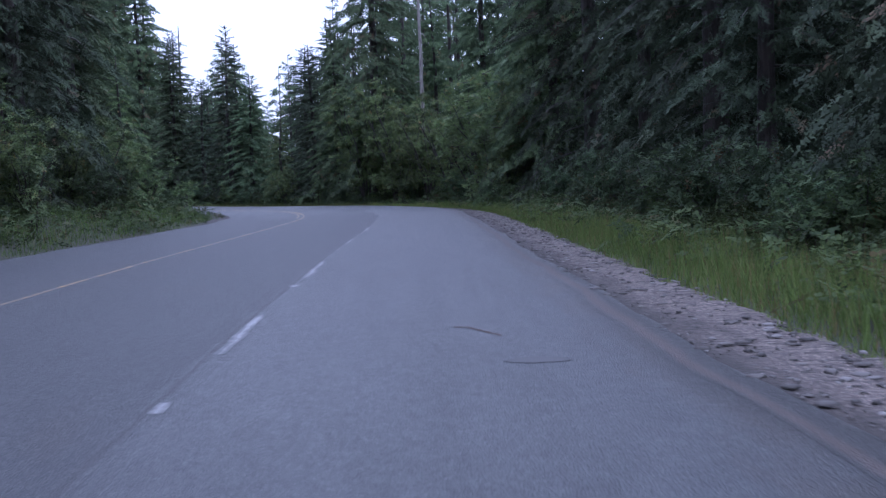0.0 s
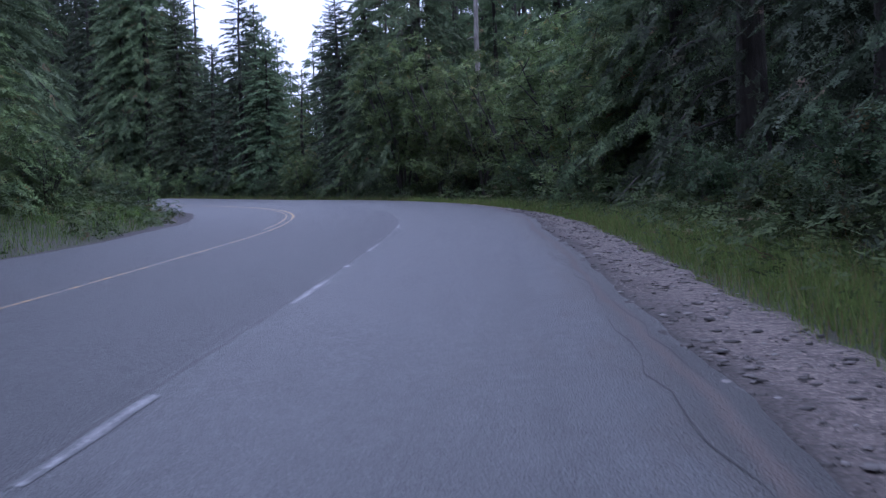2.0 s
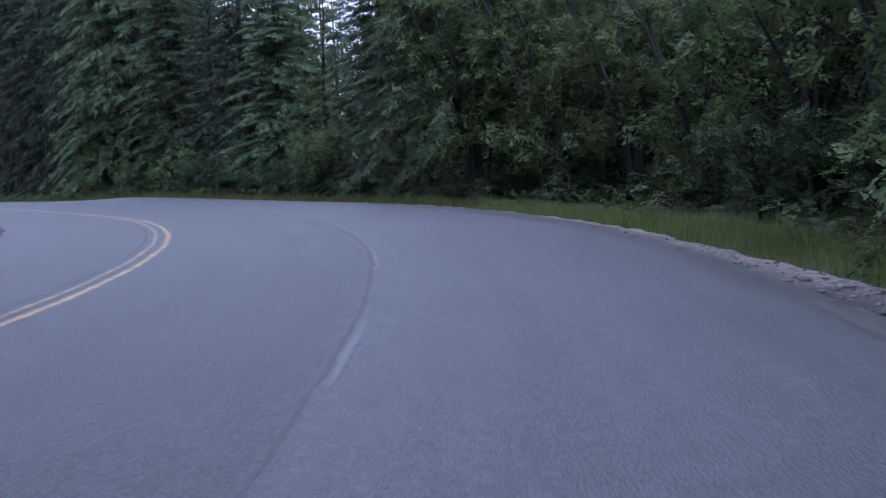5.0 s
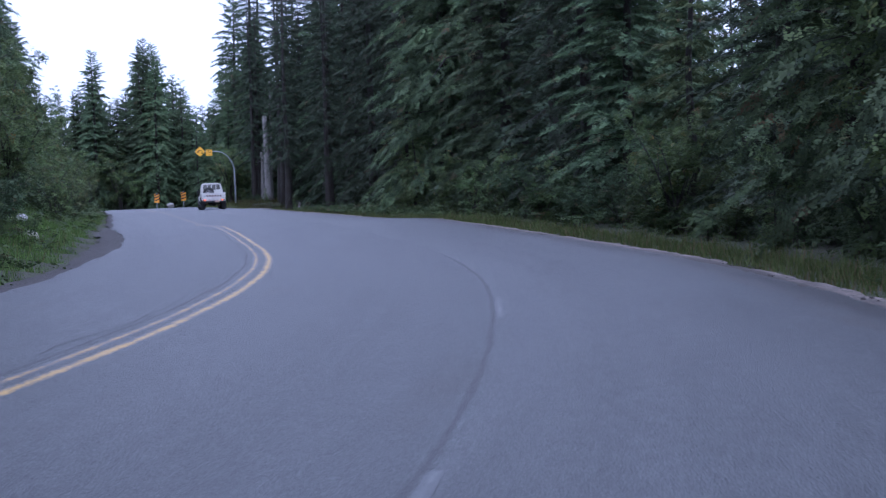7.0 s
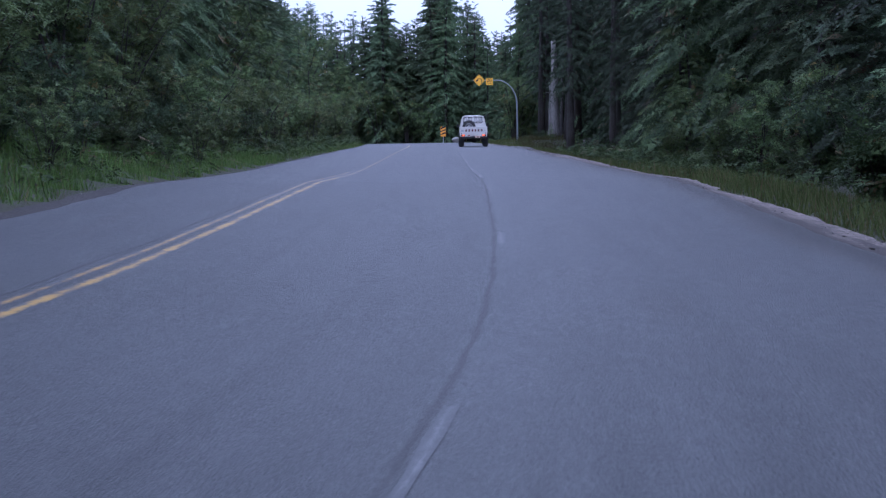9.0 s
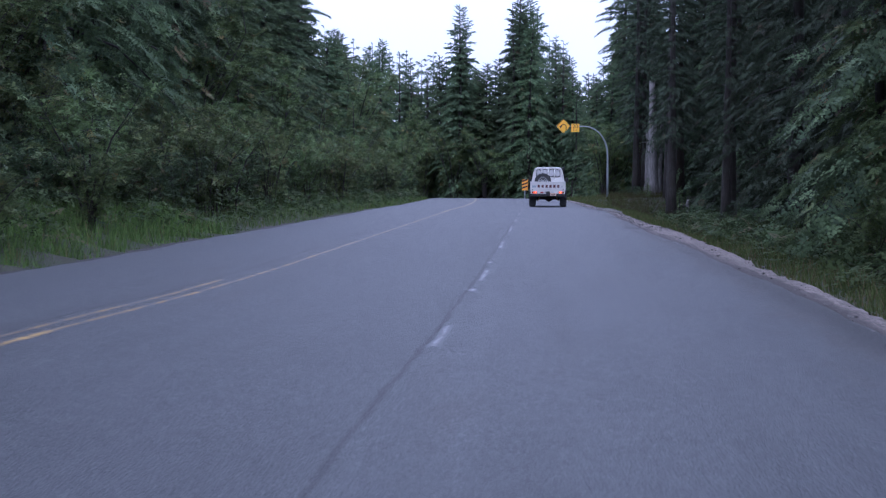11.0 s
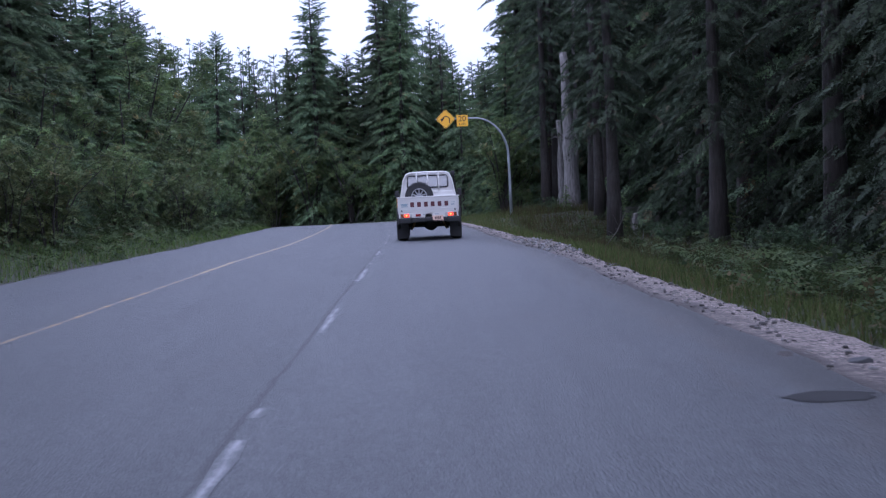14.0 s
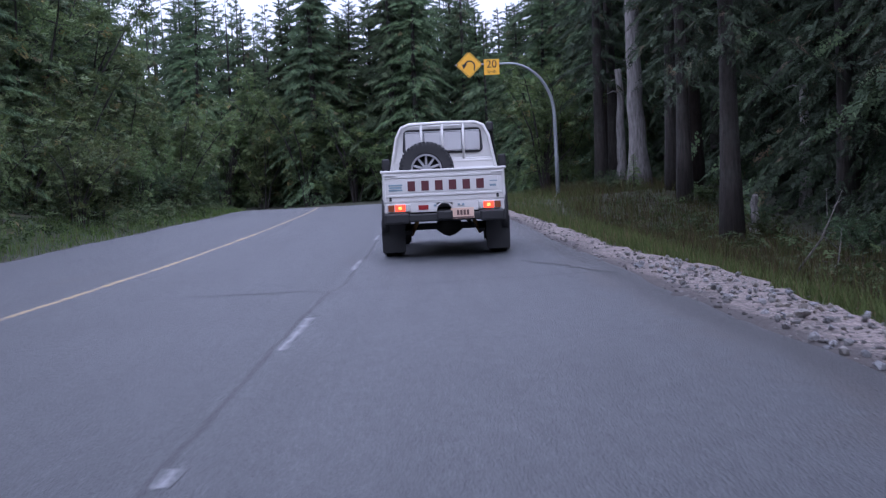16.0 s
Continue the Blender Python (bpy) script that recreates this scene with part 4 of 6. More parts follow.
while s < 214:
    for side in (1, -1):
        at = s + rnd.uniform(-1.5, 1.5)
        off = front(at, side) + side * rnd.uniform(4.2, 6.8)
        if side > 0 and at > 152:
            continue
        # same choice for the second row: shade by darker needle colour
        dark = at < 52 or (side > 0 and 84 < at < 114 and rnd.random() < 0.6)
        fitted(shaded_kinds if dark else plain_kinds, EDGE_H if dark else PLAIN_H, at, off, group="forest behind the roadside trees")
    s += 5.0
# open stand of bare trunks beside the curved sign
for k in range(32):
    at, off = 156 + 1.85 * k + rnd.uniform(-1, 1), rnd.choice((14.2, 16.5, 19.0, 22.0)) + rnd.uniform(-1, 1)
    if 170 < at < 186 and off < 16.5:
        continue
    plant(pole_kinds[k % 3], at, off, rnd.uniform(0.9, 1.2), rnd.uniform(0, 6.28), group="bare trunks of the open stand")
# the depth behind the stand, its shade put into the needle colour
for k in range(36):
    fitted(shaded_kinds, EDGE_H, 151 + 1.5 * k, 21.0 + rnd.uniform(0, 12), 1.0, 1.3, "forest behind the open stand")
for k in range(22):
    plant(shaded_kinds[k % 4], 152 + 2.5 * k + rnd.uniform(-0.8, 0.8), 18.2 + rnd.uniform(-0.8, 1.5), rnd.uniform(0.85, 1.1), rnd.uniform(0, 6.28), group="forest behind the open stand")
plant(pole_kinds[0], 175.8, 11.95, 0.92, 1.0, group="bare trunks of the open stand")
plant(pole_kinds[0], 190.5, 13.8, 1.05, 2.0, group="bare trunks of the open stand")
plant(pole_kinds[0], 199.0, 12.6, 0.9, 4.0, group="bare trunks of the open stand")
# end of the view, where the road swings away
plant(edge_kinds[3], 231.5, 11.6, 0.88, 2.2, group="forest at the bend ahead", wide=1.1)
plant(edge_kinds[1], 222.0, 10.8, 1.12, 0.7, group="forest at the bend ahead", wide=0.9)
for k in range(20):
    fitted(edge_kinds, EDGE_H, 206 + 2.2 * k, 11.0 + rnd.uniform(0, 5), 0.75, 1.1, "forest at the bend ahead")
for k in range(34):
    fitted(plain_kinds, PLAIN_H, 204 + 1.5 * k, 16.0 + rnd.uniform(0, 9), 0.85, 1.15, "forest at the bend ahead")
for k in range(16):
    fitted(edge_kinds if k % 2 else plain_kinds, EDGE_H if k % 2 else PLAIN_H, 224 + 0.85 * k, 13.5 + (k % 4) * 4.5 + rnd.uniform(-1, 1), 0.95, 1.2, "forest at the bend ahead")
# alders over the outside of the bend
for k in range(24):
    at = 54 + 1.15 * k + rnd.uniform(-0.5, 0.5)
    off = front(at, 1) + rnd.uniform(-1.4, 1.6)
    plant(alder_kinds[k % 3], at, off, rnd.uniform(0.8, 1.2), rnd.uniform(0, 6.28), group="alders along the bend")
for k in range(10):
    plant(alder_kinds[k % 3], 84 + 4.5 * k + rnd.uniform(-1, 1), front(90, -1) + rnd.uniform(-0.5, 2.0), rnd.uniform(0.7, 1.0), rnd.uniform(0, 6.28), group="alders on the bank")
for at, off, size in ((90, 8.9, 0.5), (103, 8.9, 0.5), (112, 9.6, 0.6), (119, 9.5, 0.5)):
    plant(alder_kinds[int(at) % 3], at, off, size, at, group="alders along the forest edge")
# bushes and young firs on the banks and verges
for k in range(44):
    at = 22 + 4.25 * k + rnd.uniform(-1.5, 1.5)
    off = rnd.uniform(-7.6, -5.4) if not 60 < at < 74 else rnd.uniform(-9.5, -8)
    plant(bush_kinds[(0, 3, 1, 0, 2)[k % 5] if at > 120 else (0, 2, 3, 3)[k % 4]], at, off, rnd.uniform(0.75, 1.15), rnd.uniform(0, 6.28), group="bushes on the bank")
for k in range(16):
    at = 126 + 5.2 * k + rnd.uniform(-1.5, 1.5)
    plant(bush_kinds[(1, 3)[k % 2]], at, rnd.uniform(-8.4, -6.4), rnd.uniform(0.9, 1.25), rnd.uniform(0, 6.28), group="bushes on the bank")
for k in range(22):
    at = 18 + 8.3 * k + rnd.uniform(-2, 2)
    plant(young_kinds[k % 3], at, rnd.uniform(-8.8, -6.8), rnd.uniform(0.55, 0.85), rnd.uniform(0, 6.28), group="young firs")
for k in range(33):
    at = 16 + 3.1 * k + rnd.uniform(-1.5, 1.5)
    plant(bush_kinds[(2, 0, 2)[k % 3]], at, front(at, 1) + rnd.uniform(-2.0, -0.2), rnd.uniform(0.7, 1.2), rnd.uniform(0, 6.28), group="shrubs along the forest edge")
for k in range(14):
    at = 150 + 4.2 * k + rnd.uniform(-1, 1)
    plant((bush_kinds[2], young_kinds[2], bush_kinds[0])[k % 3], at, rnd.uniform(12.0, 15.5), rnd.uniform(0.4, 0.7), rnd.uniform(0, 6.28), group="shrubs in the open stand")
# leafy wall on the inside of the straight
for k in range(34):
    at = 96 + 3.5 * k + rnd.uniform(-1.2, 1.2)
    plant(alder_kinds[k % 3], at, front(at, -1) + rnd.uniform(-1.2, 1.0), rnd.uniform(0.75, 1.2), rnd.uniform(0, 6.28), group="alders on the bank")
for k in range(30):
    at = 122 + 3.4 * k + rnd.uniform(-1.2, 1.2)
    plant(bush_kinds[(3, 0, 1, 3)[k % 4]], at, rnd.uniform(-7.4, -5.3), rnd.uniform(0.8, 1.2), rnd.uniform(0, 6.28), group="bushes on the bank")
for k in range(22):
    at = 196 + 2.2 * k + rnd.uniform(-0.8, 0.8)
    plant((bush_kinds[3], alder_kinds[1], bush_kinds[0])[k % 3], at, rnd.uniform(-8.0, -5.2), rnd.uniform(0.8, 1.15), rnd.uniform(0, 6.28), group="bushes on the bank")
# tall broadleaf trees in front of the conifers at the bend ahead
for k in range(22):
    plant(alder_kinds[k % 3], 200 + 2.6 * k + rnd.uniform(-1, 1), rnd.uniform(9.8, 12.5), rnd.uniform(1.1, 1.6), rnd.uniform(0, 6.28), group="broadleaf trees at the bend")
for k in range(14):
    plant(alder_kinds[k % 3], 186 + 3.0 * k + rnd.uniform(-1, 1), rnd.uniform(-12.5, -9.0), rnd.uniform(1.2, 1.7), rnd.uniform(0, 6.28), group="broadleaf trees at the bend")
for k in range(34):
    at = 14 + 1.5 * k + rnd.uniform(-0.8, 0.8)
    plant(bush_kinds[(0, 2, 0)[k % 3]], at, rnd.uniform(8.6, 11.0), rnd.uniform(0.55, 1.0), rnd.uniform(0, 6.28), group="shrubs along the forest edge")
for k in range(14):
    at = 24 + 2.6 * k + rnd.uniform(-1.0, 1.0)
    plant(bush_kinds[(3, 0)[k % 2]], at, rnd.uniform(-7.4, -5.6), rnd.uniform(0.8, 1.15), rnd.uniform(0, 6.28), group="bushes on the bank")
for k in range(20):
    at = 150 + 2.9 * k + rnd.uniform(-1, 1)
    plant(bush_kinds[(0, 2, 0)[k % 3]], at, rnd.uniform(10.6, 17.5), rnd.uniform(0.35, 0.65), rnd.uniform(0, 6.28), group="shrubs in the open stand")
for k in range(30):
    at = 82 + 1.5 * k + rnd.uniform(-0.7, 0.7)
    plant(bush_kinds[(0, 2, 0, 3 if at < 120 else 0)[k % 4]], at, float(np.interp(at, (82, 100, 112, 150), (7.9, 8.1, 8.5, 8.6))) + rnd.uniform(-0.1, 1.3), rnd.uniform(0.35, 0.65), rnd.uniform(0, 6.28), group="shrubs along the forest edge")
for k in range(52):
    at, off = 66 + 1.15 * k + rnd.uniform(-0.5, 0.5), rnd.uniform(-6.8, -4.5)
    bare = 91.5 < at < 99 and off > -6.3
    plant(bush_kinds[2 if bare else (0, 2, 0, 3)[k % 4]], at, off, rnd.uniform(0.25, 0.35) if bare else rnd.uniform(0.45, 0.8), rnd.uniform(0, 6.28), group="bushes on the bank")
plant(young_kinds[1], 120.0, 9.6, 0.95, 0.4, group="young firs")
plant(young_kinds[0], 117.5, 9.3, 0.75, 2.4, group="young firs")
for ob in PROTOTYPES:
    if ob not in used:
        for o in (*ob.children_recursive, ob):
            bpy.data.objects.remove(o)


def build_far_woods():
    """The depth of the forest: several hundred plain conifers in one mesh."""
    rng = np.random.default_rng(8)
    verts, quads, tris_v, count = [], [], [], 0
    wood_v, wood_q, wood_n = [], [], 0
    gx, gy = (a.ravel() for a in np.meshgrid(np.arange(-195, 70, 5.6), np.arange(-60, 290, 5.6)))
    gx, gy = gx + rng.uniform(-2.4, 2.4, len(gx)), gy + rng.uniform(-2.4, 2.4, len(gy))
    ss, offs = road_coords(gx, gy)
    for x, y, at, off in zip(gx.tolist(), gy.tolist(), ss.tolist(), offs.tolist()):
        side = 1 if off > 0 else -1
        depth = side * (off - front(at, side))
        near = 8.5 if 15 < at < 214 else 3.0
        if side > 0 and at > 150:
            near = 4.5 if at < 205 else 2.0
        if near < depth < 37:
            room = tallest(at, off) * rng.uniform(1.0, 1.2)
            if rng.random() < (0.0 if room < 26 else 0.55 if depth > 14 and not (side > 0 and 60 < at < 150 and depth < 28) else 0.0):
                continue
            z = float(ground_height(at, off))
            h = min(rng.uniform(17, 25), room)
            if h < 3:
                continue
            n = int(16 + h * 1.35) if depth < 14 else int(13 + h * 1.0)
            frame_ = branch_frame(rng, h, 0.4, 0.20 * h + 1.2, n, 0.75, 0.3)
            v, q = crown_parts(rng, frame_, 8, 1.15, 0.8, 5) if depth < 14 else crown_parts(rng, frame_, 4, 1.9, 0.9, 3)
            verts.append(v + (float(x), float(y), z))
            quads.append(q + count)
            count += len(v)
            r, k = 0.011 * h + 0.04, np.arange(5) * 1.2566
            foot = np.stack([np.cos(k) * r, np.sin(k) * r, 0 * k - 0.4], 1)
            wv = np.concatenate([foot, foot * (0.08, 0.08, 0) + (0, 0, h * 0.98)]) + (float(x), float(y), z)
            i = np.arange(5)
            wood_v.append(wv)
            wood_q.append(np.stack([i, (i + 1) % 5, (i + 1) % 5 + 5, i + 5], 1) + wood_n)
            wood_n += 10
    woods = tagged(new("far_woods"), "dense dark conifer forest filling the background", "forest", kind="stuff")
    put("foliage", leaf_uv(array_mesh("foliage", np.concatenate(verts), np.concatenate(quads))), NEEDLES_DEEP, woods)
    put("trunks", array_mesh("trunks", np.concatenate(wood_v), np.concatenate(wood_q)), BARK, woods)


build_far_woods()


def scatter(rng, n, s_range, side, near, deep):
    """Random places along the road between two distances from the forest front."""
    s = rng.uniform(*s_range, n)
    f = np.interp(s, *zip(*(FRONT_R if side > 0 else FRONT_L)))
    off = f + side * (near + (deep - near) * rng.random(n))
    return s, off


def build_undergrowth():
    rng, vs, qs, count = np.random.default_rng(21), [], [], 0
    for side, s_range, clumps, near, deep, tall in ((1, (112, 160), 800, -3.2, 1.5, 0.5), (1, (10, 60), 500, -3.6, 1.0, 0.75), (1, (10, 215), 1300, -2.9, 4, 0.7), (-1, (14, 215), 1100, -1.0, 6, 0.9), (-1, (20, 230), 1700, 1.2, -5.2, 0.75), (-1, (64, 130), 900, 1.5, 5.0, 0.7)):
        s, off = scatter(rng, clumps, s_range, side, near, deep)
        keep = (off > 7.3) & ((s < 150) | (rng.random(len(s)) < 0.4)) if side > 0 else (off < -3.75) & ~((s > 92) & (s < 98.5) & (off > -5.4))
        s, off = s[keep], off[keep]
        m = 17
        x, y, _ = spot(np.repeat(s, m), np.repeat(off, m))
        n = len(x)
        a, r = rng.random(n) * 6.28, 0.45 * np.sqrt(rng.random(n))
        h = tall * np.repeat(rng.uniform(0.35, 1.1, len(s)), m)
        base = np.stack([x + r * np.cos(a), y + r * np.sin(a), np.repeat(ground_height(s, off), m) + h * rng.random(n)], 1)
        way = unit(np.stack([np.cos(a), np.sin(a), rng.uniform(-0.5, 0.5, n)], 1) + rng.normal(0, 0.3, (n, 3)))
        sd = unit(np.cross(way, UP + rng.normal(0, 0.35, (n, 3))))
        size = rng.uniform(0.18, 0.46, n)
        v, q = fronds(base, way, sd, size, size * 0.7, 0.2)
        vs.append(v)
        qs.append(q + count)
        count += len(v)
    ob = put("undergrowth", leaf_uv(array_mesh("undergrowth", np.concatenate(vs), np.concatenate(qs))), UNDER)
    tagged(ob, "low leafy undergrowth and ferns under the trees", "undergrowth", kind="stuff")


def build_grass(name, seed, n, s_range, lo, hi, tall, material, label, thick=0.012):
    """Blades: single bent slivers standing on the verge between two offsets."""
    rng = np.random.default_rng(seed)
    s = rng.uniform(*s_range, n)
    o0, o1 = np.interp(s, *zip(*lo)), np.interp(s, *zip(*hi))
    off = o0 + (o1 - o0) * rng.random(n)
    x, y, _ = spot(s, off)
    tuft = 0.55 + 0.45 * np.sin(x * 3.1 + 2 * np.sin(y * 1.9)) * np.sin(y * 2.7 + x)
    h = np.interp(s, *zip(*tall)) * (0.35 + 0.65 * rng.random(n)) * (0.55 + 0.6 * tuft)
    edge_fade = np.clip(np.minimum(np.abs(off - o0), np.abs(o1 - off)) / 0.6, 0.25, 1)
    h *= edge_fade
    foot = np.stack([x, y, ground_height(s, off) - 0.02], 1)
    a = rng.random(n) * 6.28
    lean = np.stack([np.cos(a), np.sin(a), 0 * a], 1) * (h * rng.uniform(0.1, 0.75, n))[:, None]
    sd = np.stack([-np.sin(a), np.cos(a), 0 * a], 1) * (thick * rng.uniform(0.6, 1.3, n))[:, None]
    tip = foot + lean + UP * h[:, None]
    verts = np.stack([foot - sd / 2, foot + sd / 2, tip], 1).reshape(-1, 3)
    ob = put(name, array_mesh(name, verts, np.arange(3 * n).reshape(-1, 3)), material)
    return tagged(ob, label, "grass", kind="stuff")


GRASS_IN_R = tuple((at, float(verge_right(at)) - 0.05) for at in range(0, 210, 4))
GRASS_OUT_R = ((0, 9.0), (45, 8.7), (56, 8.3), (84, 7.7), (125, 8.6), (155, 8.6), (168, 8.8), (185, 10.8), (205, 11.8))
build_undergrowth()
build_grass("verge_grass", 3, 64000, (8, 75), GRASS_IN_R, GRASS_OUT_R, ((0, 0.68), (45, 0.52), (60, 0.45), (75, 0.35)), GRASS, "lush green roadside grass on the verge", 0.010)
build_grass("low_grass", 4, 60000, (75, 205), GRASS_IN_R, GRASS_OUT_R, ((70, 0.4), (100, 0.38), (140, 0.32), (205, 0.42)), GRASS_LOW, "short green grass on the verge", 0.017)
build_grass("bank_grass", 5, 56000, (16, 230), ((0, -3.7), (58, -3.8), (64, -4.7), (72, -3.9), (80, -3.5), (110, -3.45), (205, -3.4)), ((0, -7.5), (205, -7.2)), ((0, 0.5), (70, 0.45), (205, 0.4)), GRASS_BANK, "green grass and weeds on the roadside bank", 0.014)
build_grass("bank_tufts", 9, 34000, (64, 128), ((64, -4.6), (72, -3.8), (80, -3.45), (128, -3.4)), ((64, -6.6), (128, -6.4)), ((64, 0.35), (128, 0.45)), GRASS_BANK, "thick green grass and weeds between boulders on the bank", 0.02)
build_grass("dry_weeds", 6, 3600, (8, 200), ((0, 8.6), (50, 8.0), (84, 7.6), (205, 8.4)), GRASS_OUT_R, ((0, 0.9), (60, 0.8), (90, 0.5), (205, 0.7)), DRYSTEM, "dry brown weed stalks among the grass", 0.010)
build_grass("dry_weeds", 12, 16000, (130, 202), ((130, 7.6), (160, 7.8), (176, 8.4), (202, 9.5)), ((130, 11.5), (176, 14.5), (202, 15.0)), ((130, 0.5), (176, 0.8)), DRYSTEM, "dry brown brush under the bare trunks", 0.012)
build_grass("olive_brush", 15, 34000, (130, 202), ((130, 7.9), (160, 8.2), (176, 8.6), (202, 9.5)), ((130, 11.5), (176, 14.0), (202, 15.0)), ((130, 0.4), (160, 0.5), (202, 0.7)), OLIVE, "olive green weeds and brush under the bare trunks", 0.02)
build_grass("dry_weeds", 7, 11000, (8, 62), ((0, 7.9), (45, 7.7), (62, 7.6)), ((0, 11.6), (62, 10.8)), ((0, 0.85), (60, 0.7)), DRYSTEM, "dry brown weeds behind the roadside grass", 0.012)


# ---- stones ----
def stone(name, seed, at, size, label, material=ROCK, flat=0.7, category="rock", group=""):
    bm = bmesh.new()
    bmesh.ops.create_icosphere(bm, subdivisions=2 if size > 0.09 else 1, radius=1)
    rng = random.Random(seed)
    planes = [Vector((rng.gauss(0, 1), rng.gauss(0, 1), rng.gauss(0, 1))).normalized() for _ in range(9)]
    for v in bm.verts:
        for p in planes:
            over = v.co.dot(p) - (0.60 if size > 0.09 else 0.52)
            if over > 0:
                v.co -= p * over * 0.9
        v.co *= 1 + 0.10 * noise.noise(v.co * 2.2 + Vector((seed, 0, 0)))
    ob = part(name, bm, material, None, smooth=False)
    ob.matrix_basis = Matrix.Translation(at) @ Euler((rng.uniform(-0.3, 0.3), rng.uniform(-0.3, 0.3), rng.uniform(0, 6.28))).to_matrix().to_4x4() @ Matrix.Diagonal((size, size * rng.uniform(0.65, 0.95), size * flat, 1))
    return tagged(ob, label, category, group=group)


def stone_at(seed, s, off, size, lift=0.25, **more):
    x, y, _ = spot(s, off)
    return stone("rock", seed, (float(x), float(y), float(ground_height(s, off)) + size * lift), size, **more)


pile = random.Random(14)
for k in range(300):
    at = 148.5 + 10.0 * pile.random()
    off, size = 6.2 + 0.75 * pile.random(), 0.02 + 0.036 * pile.random() ** 1.5
    x, y, _ = spot(at, off)
    stone("rock", 100 + k, (float(x), float(y), float(grade(at)) - 0.01 - 0.045 * (off - 5.9) + size * pile.uniform(0.1, 1.1)), size, flat=0.75, label="pale grey broken rock heaped on the gravel shoulder", group="rocks heaped on the shoulder")
for k, (at, off, size) in enumerate(((93.0, -4.6, 0.44), (92.2, -5.1, 0.18), (94.3, -4.5, 0.15), (95.2, -4.8, 0.12), (96.7, -5.2, 0.50), (97.5, -4.6, 0.22), (98.3, -4.4, 0.14), (95.0, -6.0, 0.38),
                                      (94.4, -6.9, 0.44), (96.0, -5.6, 0.15), (101.0, -5.2, 0.15), (103.5, -5.6, 0.17), (102.2, -4.6, 0.11), (106.0, -5.4, 0.15), (99.8, -4.9, 0.12), (109.0, -5.6, 0.12))):
    stone_at(460 + k, at, off, 0.62 * size, 0.25, label="whitish granite boulder lying on the bank", group="boulders on the bank", material=GRANITE)
stone_at(480, 219.5, 9.6, 0.6, 0.9, label="whitish boulder by the chevron signs", material=GRANITE)
stone_at(481, 131.95, 6.55, 0.13, 0.4, label="dark lump of broken asphalt on the gravel", material=TAR, flat=0.5, category="rubble")


def build_pebbles():
    """Loose stones on both shoulders, in one mesh."""
    rng = np.random.default_rng(17)
    bm = bmesh.new()
    bmesh.ops.create_cone(bm, segments=4, radius1=0.8, radius2=0.55, depth=1.1, cap_ends=True, cap_tris=True)
    bmesh.ops.triangulate(bm, faces=bm.faces)
    bm.verts.index_update()
    bv = np.array([v.co[:] for v in bm.verts])
    bf = np.array([[v.index for v in f.verts] for f in bm.faces])
    bm.free()
    vs, fs, count = [], [], 0
    for n, s_range, side, least, more, flat in ((1800, (6, 62), 1, 0.009, 0.026, 0.55), (1900, (6, 58), 1, 0.022, 0.045, 0.22), (700, (62, 130), 1, 0.009, 0.026, 0.55),
                                                (2200, (130, 175), 1, 0.009, 0.036, 0.55), (250, (55, 150), -1, 0.009, 0.026, 0.55)):
        s = rng.uniform(*s_range, n)
        off = edge_right(s) + (verge_right(s) - edge_right(s) + 0.1) * rng.random(n) if side > 0 else -4.3 + 1.1 * rng.random(n)
        x, y, _ = spot(s, off)
        size = least + more * rng.random(n) ** 3
        sc = size[:, None, None] * rng.uniform(0.5, 1.3, (n, 1, 3)) * (1, 1, flat) * rng.uniform(0.8, 1.2, (n, len(bv), 1))
        d = np.where(off > 0, off - edge_right(s), -3.1 - off)
        v = bv[None] * sc + np.stack([x, y, grade(s) - 0.012 - 0.045 * d + size * 0.3], 1)[:, None]
        vs.append(v.reshape(-1, 3))
        fs.append((bf[None] + (np.arange(n) * len(bv))[:, None, None]).reshape(-1, 3) + count)
        count += n * len(bv)
    g = Graph("loose_pebbles")
    geo = g.nodes.new("ShaderNodeNewGeometry")
    mat = g.done(g.ramp(geo.outputs["Random Per Island"], (0.0, (0.035, 0.032, 0.03)), (0.7, (0.10, 0.092, 0.086)), (1.0, (0.19, 0.18, 0.175))), 0.85)
    ob = put("loose_gravel", array_mesh("loose_gravel", np.concatenate(vs), np.concatenate(fs)), mat)
    tagged(ob, "loose grey stones scattered on the shoulders", "gravel", kind="stuff")


build_pebbles()


